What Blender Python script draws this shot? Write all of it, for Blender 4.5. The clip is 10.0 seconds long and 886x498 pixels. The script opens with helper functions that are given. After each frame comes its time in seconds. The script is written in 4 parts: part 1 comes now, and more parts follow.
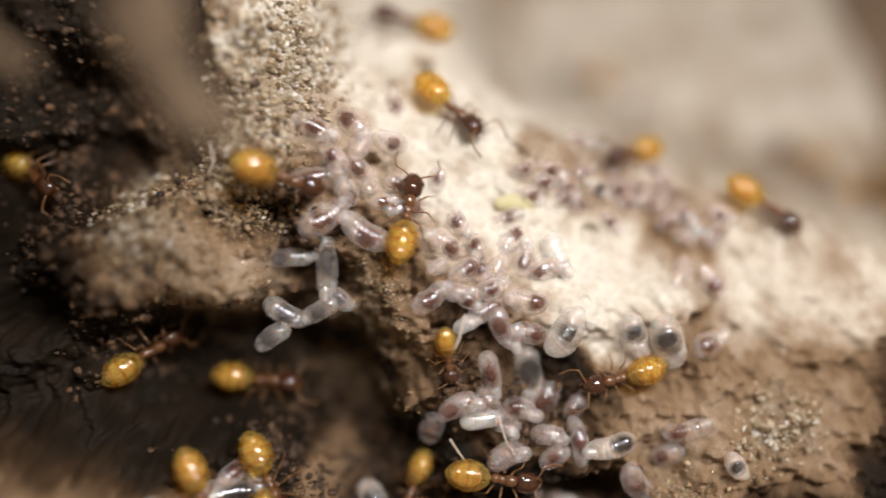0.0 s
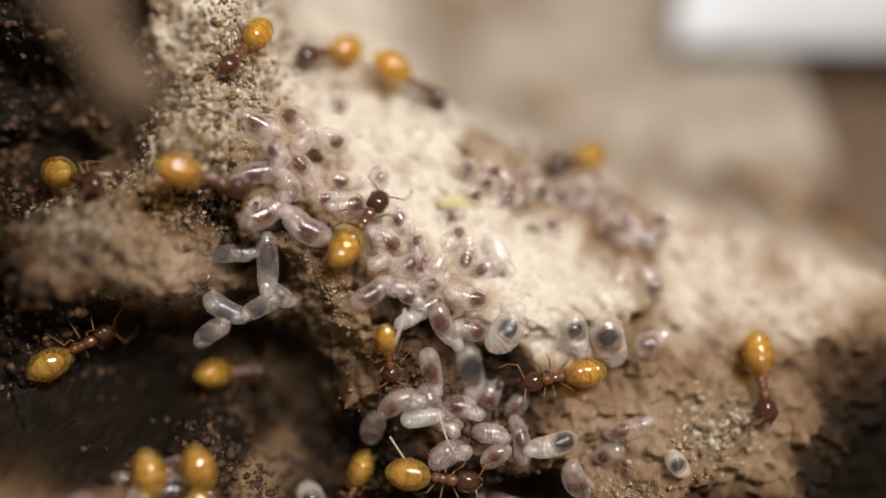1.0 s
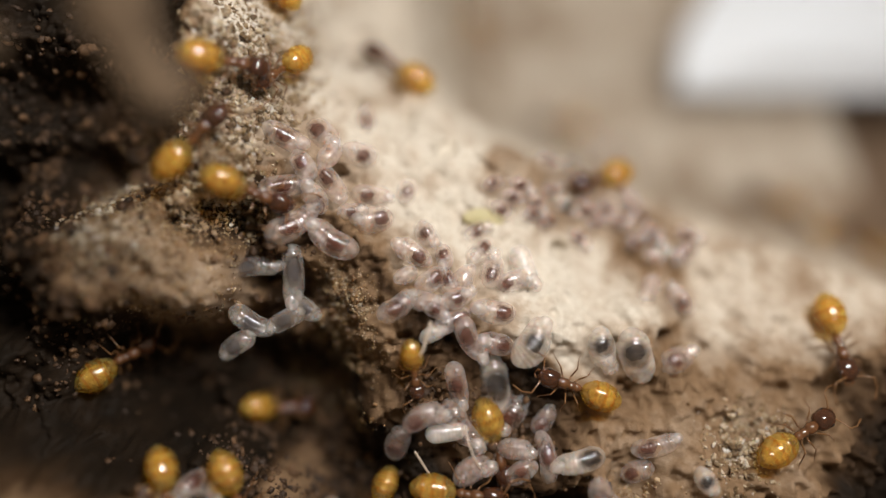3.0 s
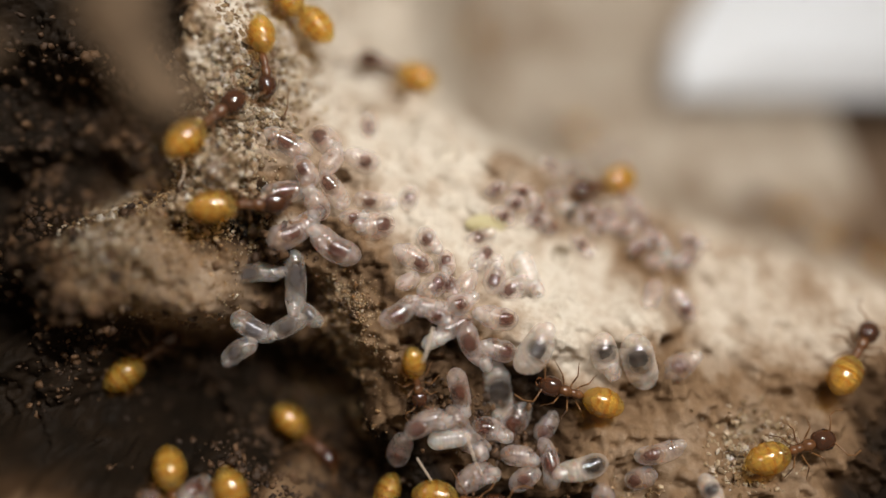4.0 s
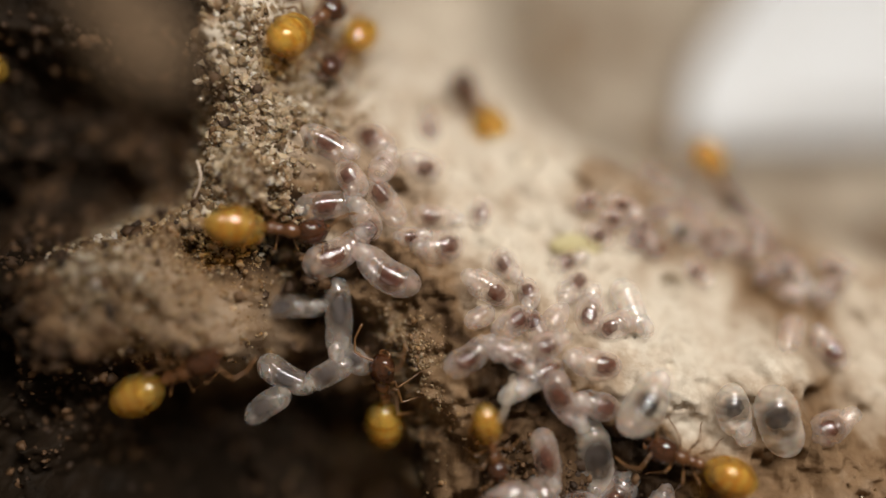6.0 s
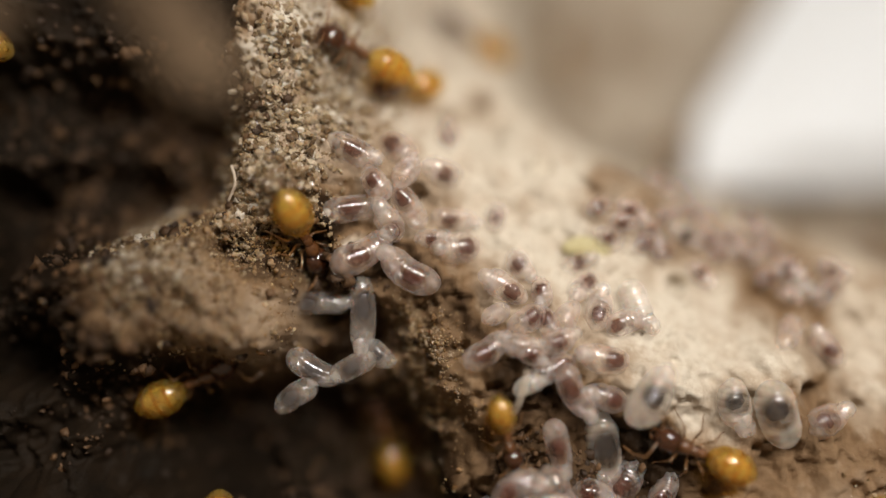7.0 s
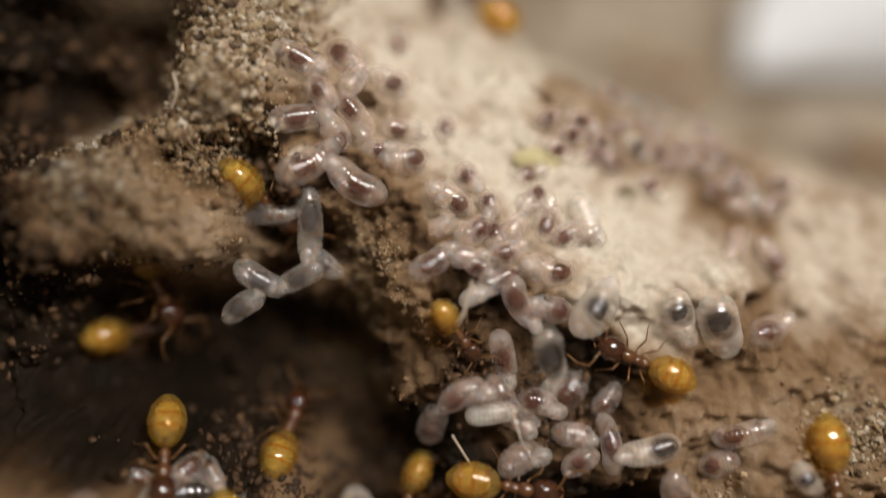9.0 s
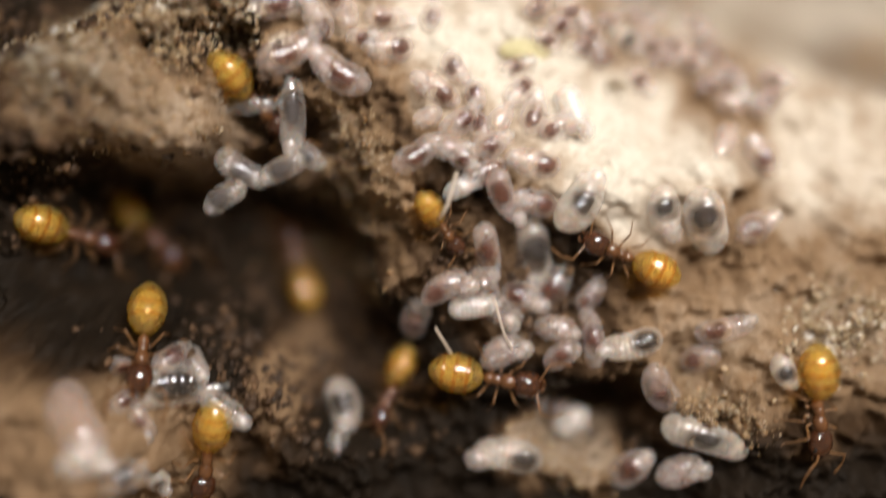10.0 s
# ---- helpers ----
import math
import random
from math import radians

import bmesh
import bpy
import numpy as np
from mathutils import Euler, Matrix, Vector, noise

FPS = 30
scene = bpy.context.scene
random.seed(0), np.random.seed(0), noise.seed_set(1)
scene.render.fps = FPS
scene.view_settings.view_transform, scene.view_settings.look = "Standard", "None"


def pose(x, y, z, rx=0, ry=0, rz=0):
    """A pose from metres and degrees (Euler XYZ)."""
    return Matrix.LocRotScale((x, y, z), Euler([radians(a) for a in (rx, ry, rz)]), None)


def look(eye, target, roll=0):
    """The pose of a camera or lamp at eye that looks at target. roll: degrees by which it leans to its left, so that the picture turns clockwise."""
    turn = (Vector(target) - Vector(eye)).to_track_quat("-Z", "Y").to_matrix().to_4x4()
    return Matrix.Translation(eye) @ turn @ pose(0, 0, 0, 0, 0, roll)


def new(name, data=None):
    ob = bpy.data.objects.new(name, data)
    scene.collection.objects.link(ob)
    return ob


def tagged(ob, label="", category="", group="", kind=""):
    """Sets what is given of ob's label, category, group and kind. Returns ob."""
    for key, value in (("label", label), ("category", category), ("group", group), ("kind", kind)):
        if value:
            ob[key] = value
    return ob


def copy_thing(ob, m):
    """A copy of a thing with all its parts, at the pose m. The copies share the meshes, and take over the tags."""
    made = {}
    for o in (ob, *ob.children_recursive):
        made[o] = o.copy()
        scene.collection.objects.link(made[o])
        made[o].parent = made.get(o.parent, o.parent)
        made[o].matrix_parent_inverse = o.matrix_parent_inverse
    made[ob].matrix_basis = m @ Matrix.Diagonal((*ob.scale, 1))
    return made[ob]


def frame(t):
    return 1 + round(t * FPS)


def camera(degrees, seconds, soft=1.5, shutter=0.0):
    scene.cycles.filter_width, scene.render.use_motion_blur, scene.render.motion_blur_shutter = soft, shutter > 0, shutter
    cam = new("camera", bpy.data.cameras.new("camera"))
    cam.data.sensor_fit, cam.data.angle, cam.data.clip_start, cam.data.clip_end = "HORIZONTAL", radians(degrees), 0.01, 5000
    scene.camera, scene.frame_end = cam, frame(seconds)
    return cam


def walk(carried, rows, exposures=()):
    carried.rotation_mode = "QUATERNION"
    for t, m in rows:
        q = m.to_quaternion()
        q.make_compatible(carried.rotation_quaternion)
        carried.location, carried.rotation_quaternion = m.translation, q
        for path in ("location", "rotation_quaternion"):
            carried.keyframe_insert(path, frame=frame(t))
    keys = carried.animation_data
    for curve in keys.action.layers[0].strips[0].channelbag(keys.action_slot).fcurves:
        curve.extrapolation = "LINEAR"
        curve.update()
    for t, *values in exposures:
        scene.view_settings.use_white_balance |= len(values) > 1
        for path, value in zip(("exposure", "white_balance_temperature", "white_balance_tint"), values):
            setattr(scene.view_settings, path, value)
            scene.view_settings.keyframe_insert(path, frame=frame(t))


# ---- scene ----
PATH = [
    (0.0, pose(-0.000073, -0.014417, 0.037643, 31.439, -1.827, -2.399)),
    (0.5, pose(0.000700, -0.014891, 0.036618, 33.434, -2.754, -2.603)),
    (1.0, pose(0.000615, -0.015850, 0.036838, 34.858, -3.611, -3.220)),
    (1.5, pose(0.000647, -0.015985, 0.036191, 35.985, -2.773, -2.665)),
    (2.0, pose(0.000523, -0.016266, 0.036402, 36.581, -3.110, -2.665)),
    (2.5, pose(0.000498, -0.016294, 0.036457, 36.808, -2.812, -2.386)),
    (4.0, pose(0.000541, -0.016330, 0.036346, 37.475, -2.463, -2.201)),
    (4.5, pose(-0.000052, -0.017164, 0.036648, 37.839, -1.280, -1.352)),
    (5.0, pose(0.000326, -0.013366, 0.031926, 37.863, -1.015, -1.140)),
    (5.5, pose(0.000365, -0.012999, 0.031567, 39.485, -0.294, -0.766)),
    (7.0, pose(-0.000008, -0.014184, 0.032789, 40.244, 0.276, 0.210)),
    (7.5, pose(-0.000000, -0.014141, 0.032853, 40.000, 0.000, 0.000)),
    (8.0, pose(0.000088, -0.014142, 0.032728, 40.170, 0.108, 0.054)),
    (8.5, pose(0.000184, -0.014124, 0.032605, 39.717, -0.637, -0.415)),
    (9.0, pose(0.000730, -0.014158, 0.032695, 34.992, -0.838, -0.358)),
    (9.3, pose(0.000755, -0.014434, 0.032422, 33.891, -0.379, 0.094)),
    (9.5, pose(0.000740, -0.014281, 0.032389, 32.723, -1.328, -0.482)),
    (9.9, pose(0.000891, -0.014457, 0.032317, 31.096, -1.594, -0.424)),
    (10.0, pose(0.000956, -0.014477, 0.032237, 29.900, -1.426, -0.118)),
]
cam = camera(50.0, 10.0, soft=1.3, shutter=0.6)
walk(cam, PATH, [(0.0, 0.40, 5700, 10), (0.5, -0.22, 6050, 13), (1.0, 0.18, 5900, 11), (1.5, -0.08, 6080, 13), (2.0, -0.05, 5980, 11), (2.5, 0.08, 5920, 10), (4.0, 0.0, 5980, 10), (4.5, 0.20, 5950, 10), (5.0, -0.15, 6180, 10), (5.5, -0.16, 6200, 10),
                 (7.0, -0.06, 6260, 10), (7.5, -0.1, 6280, 10), (8.5, -0.21, 6300, 10), (9.0, -0.15, 6200, 10), (9.5, 0.32, 5950, 10), (10.0, 0.44, 5950, 10)])
cam.data.dof.use_dof = True
cam.data.dof.aperture_fstop = 11.8

# ---- light ----
scene.view_settings.exposure = 0.0
world = bpy.data.worlds.new("dim_room")
scene.world = world
world.use_nodes = True
world.node_tree.nodes["Background"].inputs["Color"].default_value = (1.0, 0.75, 0.50, 1)
world.node_tree.nodes["Background"].inputs["Strength"].default_value = 0.25

MM = 0.001


def smooth(a, b, t):
    """A soft step from 0 at a to 1 at b."""
    s = np.clip((t - a) / (b - a), 0, 1)
    return s * s * (3 - 2 * s)


def seg(x, y, ax, ay, bx, by):
    """Distance from the line between two places on the wood."""
    dx, dy = bx - ax, by - ay
    s = np.clip(((x - ax) * dx + (y - ay) * dy) / (dx * dx + dy * dy), 0, 1)
    return np.hypot(x - ax - s * dx, y - ay - s * dy)


TILT = 40.0
TILT_SIN, TILT_COS = math.sin(math.radians(TILT)), math.cos(math.radians(TILT))
LIFT = 16.0


def ground_level(y):
    """Depth at which the table lies under the wood's own frame."""
    return (-LIFT - y * TILT_SIN) / TILT_COS


def broken_end(x, y):
    """How far a place lies past the block's broken lower end."""
    return np.minimum(((x - 12.6) * 3.6 - (y + 7.6) * 3.8) / 5.23, ((x - 12.6) * 3.4 - (y + 7.6)) / 3.54)


def relief(x, y):
    """Millimetres by which the broken wood stands out, without its fine grain."""
    u, v = np.clip(x, -11, 12), np.clip(y, -10, 8)
    w = -0.35 - 0.17 * u - 0.42 * v + 0.004 * u * u - 0.0275 * u * v - 0.030 * v * v
    # hollow behind the crest, and the far slope
    q = y - (1.95 - 0.36 * (x - 4.3))
    w = w - 12.0 * smooth(-0.2, 3.0, q) * smooth(1.0, 5.5, x)
    w = w - 4.0 * smooth(1.8, 7, y) * smooth(8, 1, abs(x - 2))
    # the clean wood falls away towards its far shoulder
    w = w - 1.2 * smooth(4.0, 7.0, x) * smooth(-3.2, -1.2, y) - 1.1 * smooth(7.5, 10.5, x) * smooth(-1.2, -3.2, y)
    # the brood lies in a shallow dip of the lower edge
    w = w - 0.8 * smooth(-2.8, -4.8, y) * smooth(-0.6, 1.0, x) * smooth(9.5, 7.5, x)
    # the crumbling flank stands up beside the dark gallery
    w = w + 2.2 * smooth(2.4, 6.0, y) * smooth(-0.6, -2.6, x) * smooth(-6.0, -4.4, x) + 0.7 * smooth(0.0, 1.8, y) * smooth(0.8, -1.2, x) * smooth(-6.0, -4.4, x)
    # galleries eaten into the wood
    for ax, ay, bx, by, r, d in ((-10.5, -3.9, -5.6, -4.3, 1.9, 1.9), (-5.6, -4.3, -2.2, -5.0, 2.0, 2.4), (-2.2, -5.0, -0.4, -7.4, 1.4, 2.8),
                                 (-2.5, -2.0, -3.6, -3.8, 1.1, 1.9), (-11.5, 3.4, -7.0, 2.2, 1.9, 3.0), (-10.5, 0.6, -8.2, 0.9, 1.2, 2.2),
                                 (-1.7, -2.4, -0.4, -4.2, 1.0, 1.2), (4.6, -8.7, 5.9, -8.2, 0.8, 3.0), (-3.2, 0.2, -3.0, -1.6, 0.45, 1.0), (-11.0, 0.6, -10.0, -2.0, 1.2, 2.5)):
        w = w - d * smooth(r * 1.35, r * 0.35, seg(x, y, ax, ay, bx, by))
    # swellings
    for ax, ay, bx, by, r, d in ((-6.6, -0.9, -4.9, -1.6, 1.6, 0.3), (-9.6, -7.6, -6.5, -9.0, 1.9, 2.6), (-1.8, -9.4, 1.0, -9.4, 1.2, 0.2),
                                 (6.0, -7.0, 8.5, -7.5, 1.5, 0.5), (-4.2, 5.2, -3.6, 2.4, 1.2, 0.35), (0.8, 5.2, 3.0, 4.0, 1.2, 0.9)):
        w = w + d * smooth(r * 1.4, r * 0.2, seg(x, y, ax, ay, bx, by))
    # the broken lower end of the block
    w = w - 3.2 * smooth(0.0, 3.5, broken_end(x, y))
    # a shallow cup with larvae round its edge
    w = w - 0.9 * smooth(1.0, 0.3, np.hypot(x - 7.3, y + 7.0))
    # small pits
    for px, py, r, d in ((2.4, 2.1, 0.35, 0.5), (0.9, 4.0, 0.3, 0.5), (-0.2, 3.4, 0.25, 0.4), (1.3, 3.2, 0.3, 0.5), (-0.5, 4.9, 0.35, 0.5), (2.9, 3.2, 0.4, 0.5), (5.6, -0.9, 0.35, 0.5), (-0.75, 1.35, 0.3, 0.35),
                         (5.2, -2.6, 0.2, 0.25), (7.6, -1.7, 0.3, 0.4), (4.2, 0.2, 0.25, 0.3), (8.4, -3.3, 0.3, 0.4)):
        w = w - d * smooth(r, r * 0.3, np.hypot(x - px, y - py))
    # the block's edges
    far = smooth(19.0, 21.0, y)
    side = np.maximum(np.maximum(smooth(22.0, 24.0, x), smooth(-14.0, -16.0, x)), smooth(-14.0, -15.5, y))
    edge = np.maximum(far, side)
    low = ground_level(y) - 0.6
    return np.maximum(w * (1 - edge) + low * edge, low)


WOOD = Matrix.Translation((0, 0, LIFT * MM)) @ pose(0, 0, 0, TILT) @ Matrix.Diagonal((MM, MM, MM, 1))
TURN = pose(0, 0, 0, TILT)


def on_wood(x, y, w):
    """World place of a point given in millimetres in the wood's frame."""
    return WOOD @ Vector((x, y, w))


def lattice(ix, iy, seed):
    h = (ix.astype(np.int64) * 374761393 + iy.astype(np.int64) * 668265263 + seed * 1442695041) & 0x7FFFFFFF
    h = ((h ^ (h >> 13)) * 1274126177) & 0x7FFFFFFF
    return ((h ^ (h >> 16)) & 0xFFFF) / 65535.0


def grain(x, y, seed=0):
    """Smooth noise from -1 to 1, about one hump a unit."""
    x, y = np.asarray(x, float), np.asarray(y, float)
    ix, iy = np.floor(x), np.floor(y)
    fx, fy = x - ix, y - iy
    fx, fy = fx * fx * (3 - 2 * fx), fy * fy * (3 - 2 * fy)
    a, b = lattice(ix, iy, seed), lattice(ix + 1, iy, seed)
    c, d = lattice(ix, iy + 1, seed), lattice(ix + 1, iy + 1, seed)
    return 2 * ((a * (1 - fx) + b * fx) * (1 - fy) + (c * (1 - fx) + d * fx) * fy) - 1


def fbm(x, y, seed=0, octaves=4):
    return sum(grain(x * 2.03 ** k + 17 * k, y * 2.03 ** k - 11 * k, seed + k) * 0.52 ** k for k in range(octaves))


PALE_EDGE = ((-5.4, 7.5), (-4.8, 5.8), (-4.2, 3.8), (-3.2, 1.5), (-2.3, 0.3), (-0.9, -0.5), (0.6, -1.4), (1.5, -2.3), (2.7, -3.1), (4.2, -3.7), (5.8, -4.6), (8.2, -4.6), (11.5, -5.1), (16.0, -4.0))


def soundness_and_shade(x, y):
    """1 on pale, clean wood, 0 on dark, decayed wood and painted gallery shade."""
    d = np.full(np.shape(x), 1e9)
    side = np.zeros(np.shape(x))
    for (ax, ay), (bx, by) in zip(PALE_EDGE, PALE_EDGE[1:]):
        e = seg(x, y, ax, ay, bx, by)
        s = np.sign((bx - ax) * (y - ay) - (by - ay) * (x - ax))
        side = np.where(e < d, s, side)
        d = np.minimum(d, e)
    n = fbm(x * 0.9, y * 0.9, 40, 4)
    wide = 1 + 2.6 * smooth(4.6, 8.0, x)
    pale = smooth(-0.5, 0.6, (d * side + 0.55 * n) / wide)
    crumbly = 0.56 * smooth(2.2, 0.8, seg(x, y, -6.6, -0.8, -4.6, -1.7) + 0.5 * n)
    crumbly = np.maximum(crumbly, 0.46 * smooth(2.4, 1.3, seg(x, y, -11.0, -7.6, -5.0, -9.3) + 0.35 * n))
    crumbly = np.maximum(crumbly, 0.50 * smooth(3.0, 1.0, seg(x, y, 7.4, -6.4, 11.5, -6.0) + 0.6 * n))
    crumbly = np.maximum(crumbly, 0.6 * smooth(1.3, 0.4, seg(x, y, 3.8, -9.1, 4.8, -9.6) + 0.4 * n))
    crumbly = np.maximum(crumbly, 0.42 * smooth(1.0, 0.3, seg(x, y, -2.2, -7.4, -2.6, -9.5) + 0.4 * n))
    crumbly = np.maximum(crumbly, 0.18 * smooth(1.8, 0.5, seg(x, y, -6.5, 3.0, -4.5, 2.0) + 0.5 * n))
    crumbly = np.maximum(crumbly, 0.44 * smooth(1.9, 0.5, seg(x, y, -1.2, -1.8, 0.2, -3.5) + 0.6 * n))
    crumbly = np.maximum(crumbly, 0.20 * smooth(1.8, 0.5, seg(x, y, -7.8, 0.5, -5.2, 0.9) + 0.5 * n))
    crumbly = np.maximum(crumbly, 0.62 * smooth(1.4, 0.4, seg(x, y, -3.0, 6.2, -4.4, 1.4) + 0.6 * n))
    crumbly = np.maximum(crumbly, 0.27 * smooth(1.7, 0.5, seg(x, y, 1.4, -4.3, 4.4, -6.4) + 0.5 * n))
    crumbly = np.maximum(crumbly, 0.36 * smooth(1.1, 0.3, seg(x, y, -0.6, -3.0, 0.5, -5.0) + 0.5 * n))
    far = smooth(-0.3, 1.2, y - (1.95 - 0.36 * (x - 4.3))) * smooth(3.0, 6.0, x)
    pale = pale * (1 - 0.24 * smooth(0.25, 0.75, fbm(x * 0.55, y * 0.55, 71, 3)) * smooth(0.5, 4.0, y + 0.35 * x))
    pale = pale * (1 - 0.16 * smooth(0.3, 0.8, fbm(x * 1.6, y * 1.6, 77, 3)))
    # clean wood gets slightly darker towards the right
    pale = pale * (1 - 0.16 * smooth(6.0, 9.5, x) * smooth(2.5, 0.0, y))
    pale = np.minimum(1.0, pale * (1 + 0.14 * smooth(2.4, 0.8, seg(x, y, 3.4, -0.6, 6.6, -2.6) + 0.4 * n)))
    # brown stain round the brood, with the shadows between larvae painted in
    for ax, ay, bx, by, r, k in ((-2.2, 2.2, -1.0, -0.2, 1.5, 0.36), (0.4, -1.0, 3.6, -2.9, 1.1, 0.34), (4.3, 1.1, 8.8, -0.8, 1.2, 0.36), (7.6, -1.2, 8.8, -2.4, 0.8, 0.26), (6.4, -3.6, 8.6, -4.0, 0.8, 0.2)):
        pale = pale * (1 - k * smooth(r * 1.3, r * 0.4, seg(x, y, ax, ay, bx, by) + 0.45 * n))
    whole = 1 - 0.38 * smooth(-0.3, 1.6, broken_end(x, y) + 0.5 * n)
    # the far left is darkened, its shade put into the wood colour
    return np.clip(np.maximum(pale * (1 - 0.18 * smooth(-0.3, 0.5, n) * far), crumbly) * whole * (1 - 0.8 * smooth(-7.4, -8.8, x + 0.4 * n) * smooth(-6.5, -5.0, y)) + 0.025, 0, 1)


def surface(x, y):
    """The wood with its grain and crumbs, in millimetres."""
    x, y = np.asarray(x, float), np.asarray(y, float)
    s = soundness_and_shade(x, y)
    rough = 1.0 - 0.78 * smooth(0.35, 0.8, s)
    w = relief(x, y) + 0.26 * fbm(x * 0.8, y * 0.8, 3, 3) + rough * (0.36 * fbm(x * 1.4, y * 1.4, 9, 3) - 0.34 * np.abs(fbm(x * 2.7, y * 2.7, 19, 3)))
    lumps = np.abs(grain(x * 4.2, y * 4.2, 21)) + 0.6 * np.abs(grain(x * 9, y * 9, 23))
    w = w + rough * 0.20 * lumps
    # fibres of the clean wood run along the ridge
    a, b = x * 0.83 - y * 0.55, x * 0.55 + y * 0.83
    w = w + (1 - rough) * (0.16 * fbm(a * 0.9, b * 3.2, 31, 4) + 0.06 * fbm(x * 4.0, y * 4.0, 35, 3) - 0.16 * smooth(0.16, 0.0, np.abs(fbm(a * 0.7, b * 1.9, 37, 3))) + 0.035 * grain(x * 14, y * 14, 33))
    return w


# ---- materials ----
def material(name):
    m = bpy.data.materials.new(name)
    m.use_nodes = True
    return m, m.node_tree.nodes, m.node_tree.links, m.node_tree.nodes["Principled BSDF"]


def ramp(nodes, stops):
    r = nodes.new("ShaderNodeValToRGB")
    while len(r.color_ramp.elements) < len(stops):
        r.color_ramp.elements.new(0.5)
    for e, (p, c) in zip(r.color_ramp.elements, stops):
        e.position, e.color = p, (*c, 1)
    return r


def noise_node(nodes, links, scale, detail=4, rough=0.6):
    co = nodes.new("ShaderNodeTexCoord")
    n = nodes.new("ShaderNodeTexNoise")
    n.inputs["Scale"].default_value, n.inputs["Detail"].default_value, n.inputs["Roughness"].default_value = scale, detail, rough
    links.new(co.outputs["Object"], n.inputs["Vector"])
    return n


def bump(nodes, links, height, bsdf, distance, strength=0.6):
    b = nodes.new("ShaderNodeBump")
    b.inputs["Strength"].default_value, b.inputs["Distance"].default_value = strength, distance
    links.new(height, b.inputs["Height"])
    links.new(b.outputs["Normal"], bsdf.inputs["Normal"])


def wood_material():
    m, nodes, links, bsdf = material("rotten_wood")
    att = nodes.new("ShaderNodeAttribute")
    att.attribute_name = "soundness_and_shade"
    n = noise_node(nodes, links, 900, 6, 0.7)
    f = noise_node(nodes, links, 4200, 3, 0.6)
    swing = nodes.new("ShaderNodeMath")
    swing.operation = "MULTIPLY_ADD"
    links.new(att.outputs["Fac"], swing.inputs[0])
    swing.inputs[1].default_value, swing.inputs[2].default_value = 0.65, 0.12
    mid = nodes.new("ShaderNodeMath")
    mid.operation = "SUBTRACT"
    links.new(n.outputs["Fac"], mid.inputs[0])
    mid.inputs[1].default_value = 0.5
    sub = nodes.new("ShaderNodeMath")
    sub.operation = "MULTIPLY_ADD"
    links.new(mid.outputs[0], sub.inputs[0])
    links.new(swing.outputs[0], sub.inputs[1])
    links.new(att.outputs["Fac"], sub.inputs[2])
    # near-black first stop: shade of the hollow floors is part of this colour
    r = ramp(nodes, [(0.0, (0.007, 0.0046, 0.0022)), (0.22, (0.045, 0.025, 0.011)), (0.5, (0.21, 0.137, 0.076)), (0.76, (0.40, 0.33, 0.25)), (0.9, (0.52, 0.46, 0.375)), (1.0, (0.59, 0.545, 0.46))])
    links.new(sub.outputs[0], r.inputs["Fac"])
    tint = nodes.new("ShaderNodeMixRGB")
    tint.blend_type = "MULTIPLY"
    tr = ramp(nodes, [(0.25, (0.72, 0.66, 0.60)), (0.55, (1, 1, 1))])
    links.new(f.outputs["Fac"], tr.inputs["Fac"])
    tint.inputs["Fac"].default_value = 0.7
    links.new(r.outputs["Color"], tint.inputs["Color1"])
    links.new(tr.outputs["Color"], tint.inputs["Color2"])
    links.new(tint.outputs["Color"], bsdf.inputs["Base Color"])
    bsdf.inputs["Roughness"].default_value = 0.75
    bsdf.inputs["Specular IOR Level"].default_value = 0.15
    bump(nodes, links, f.outputs["Fac"], bsdf, 0.00006, 0.8)
    return m


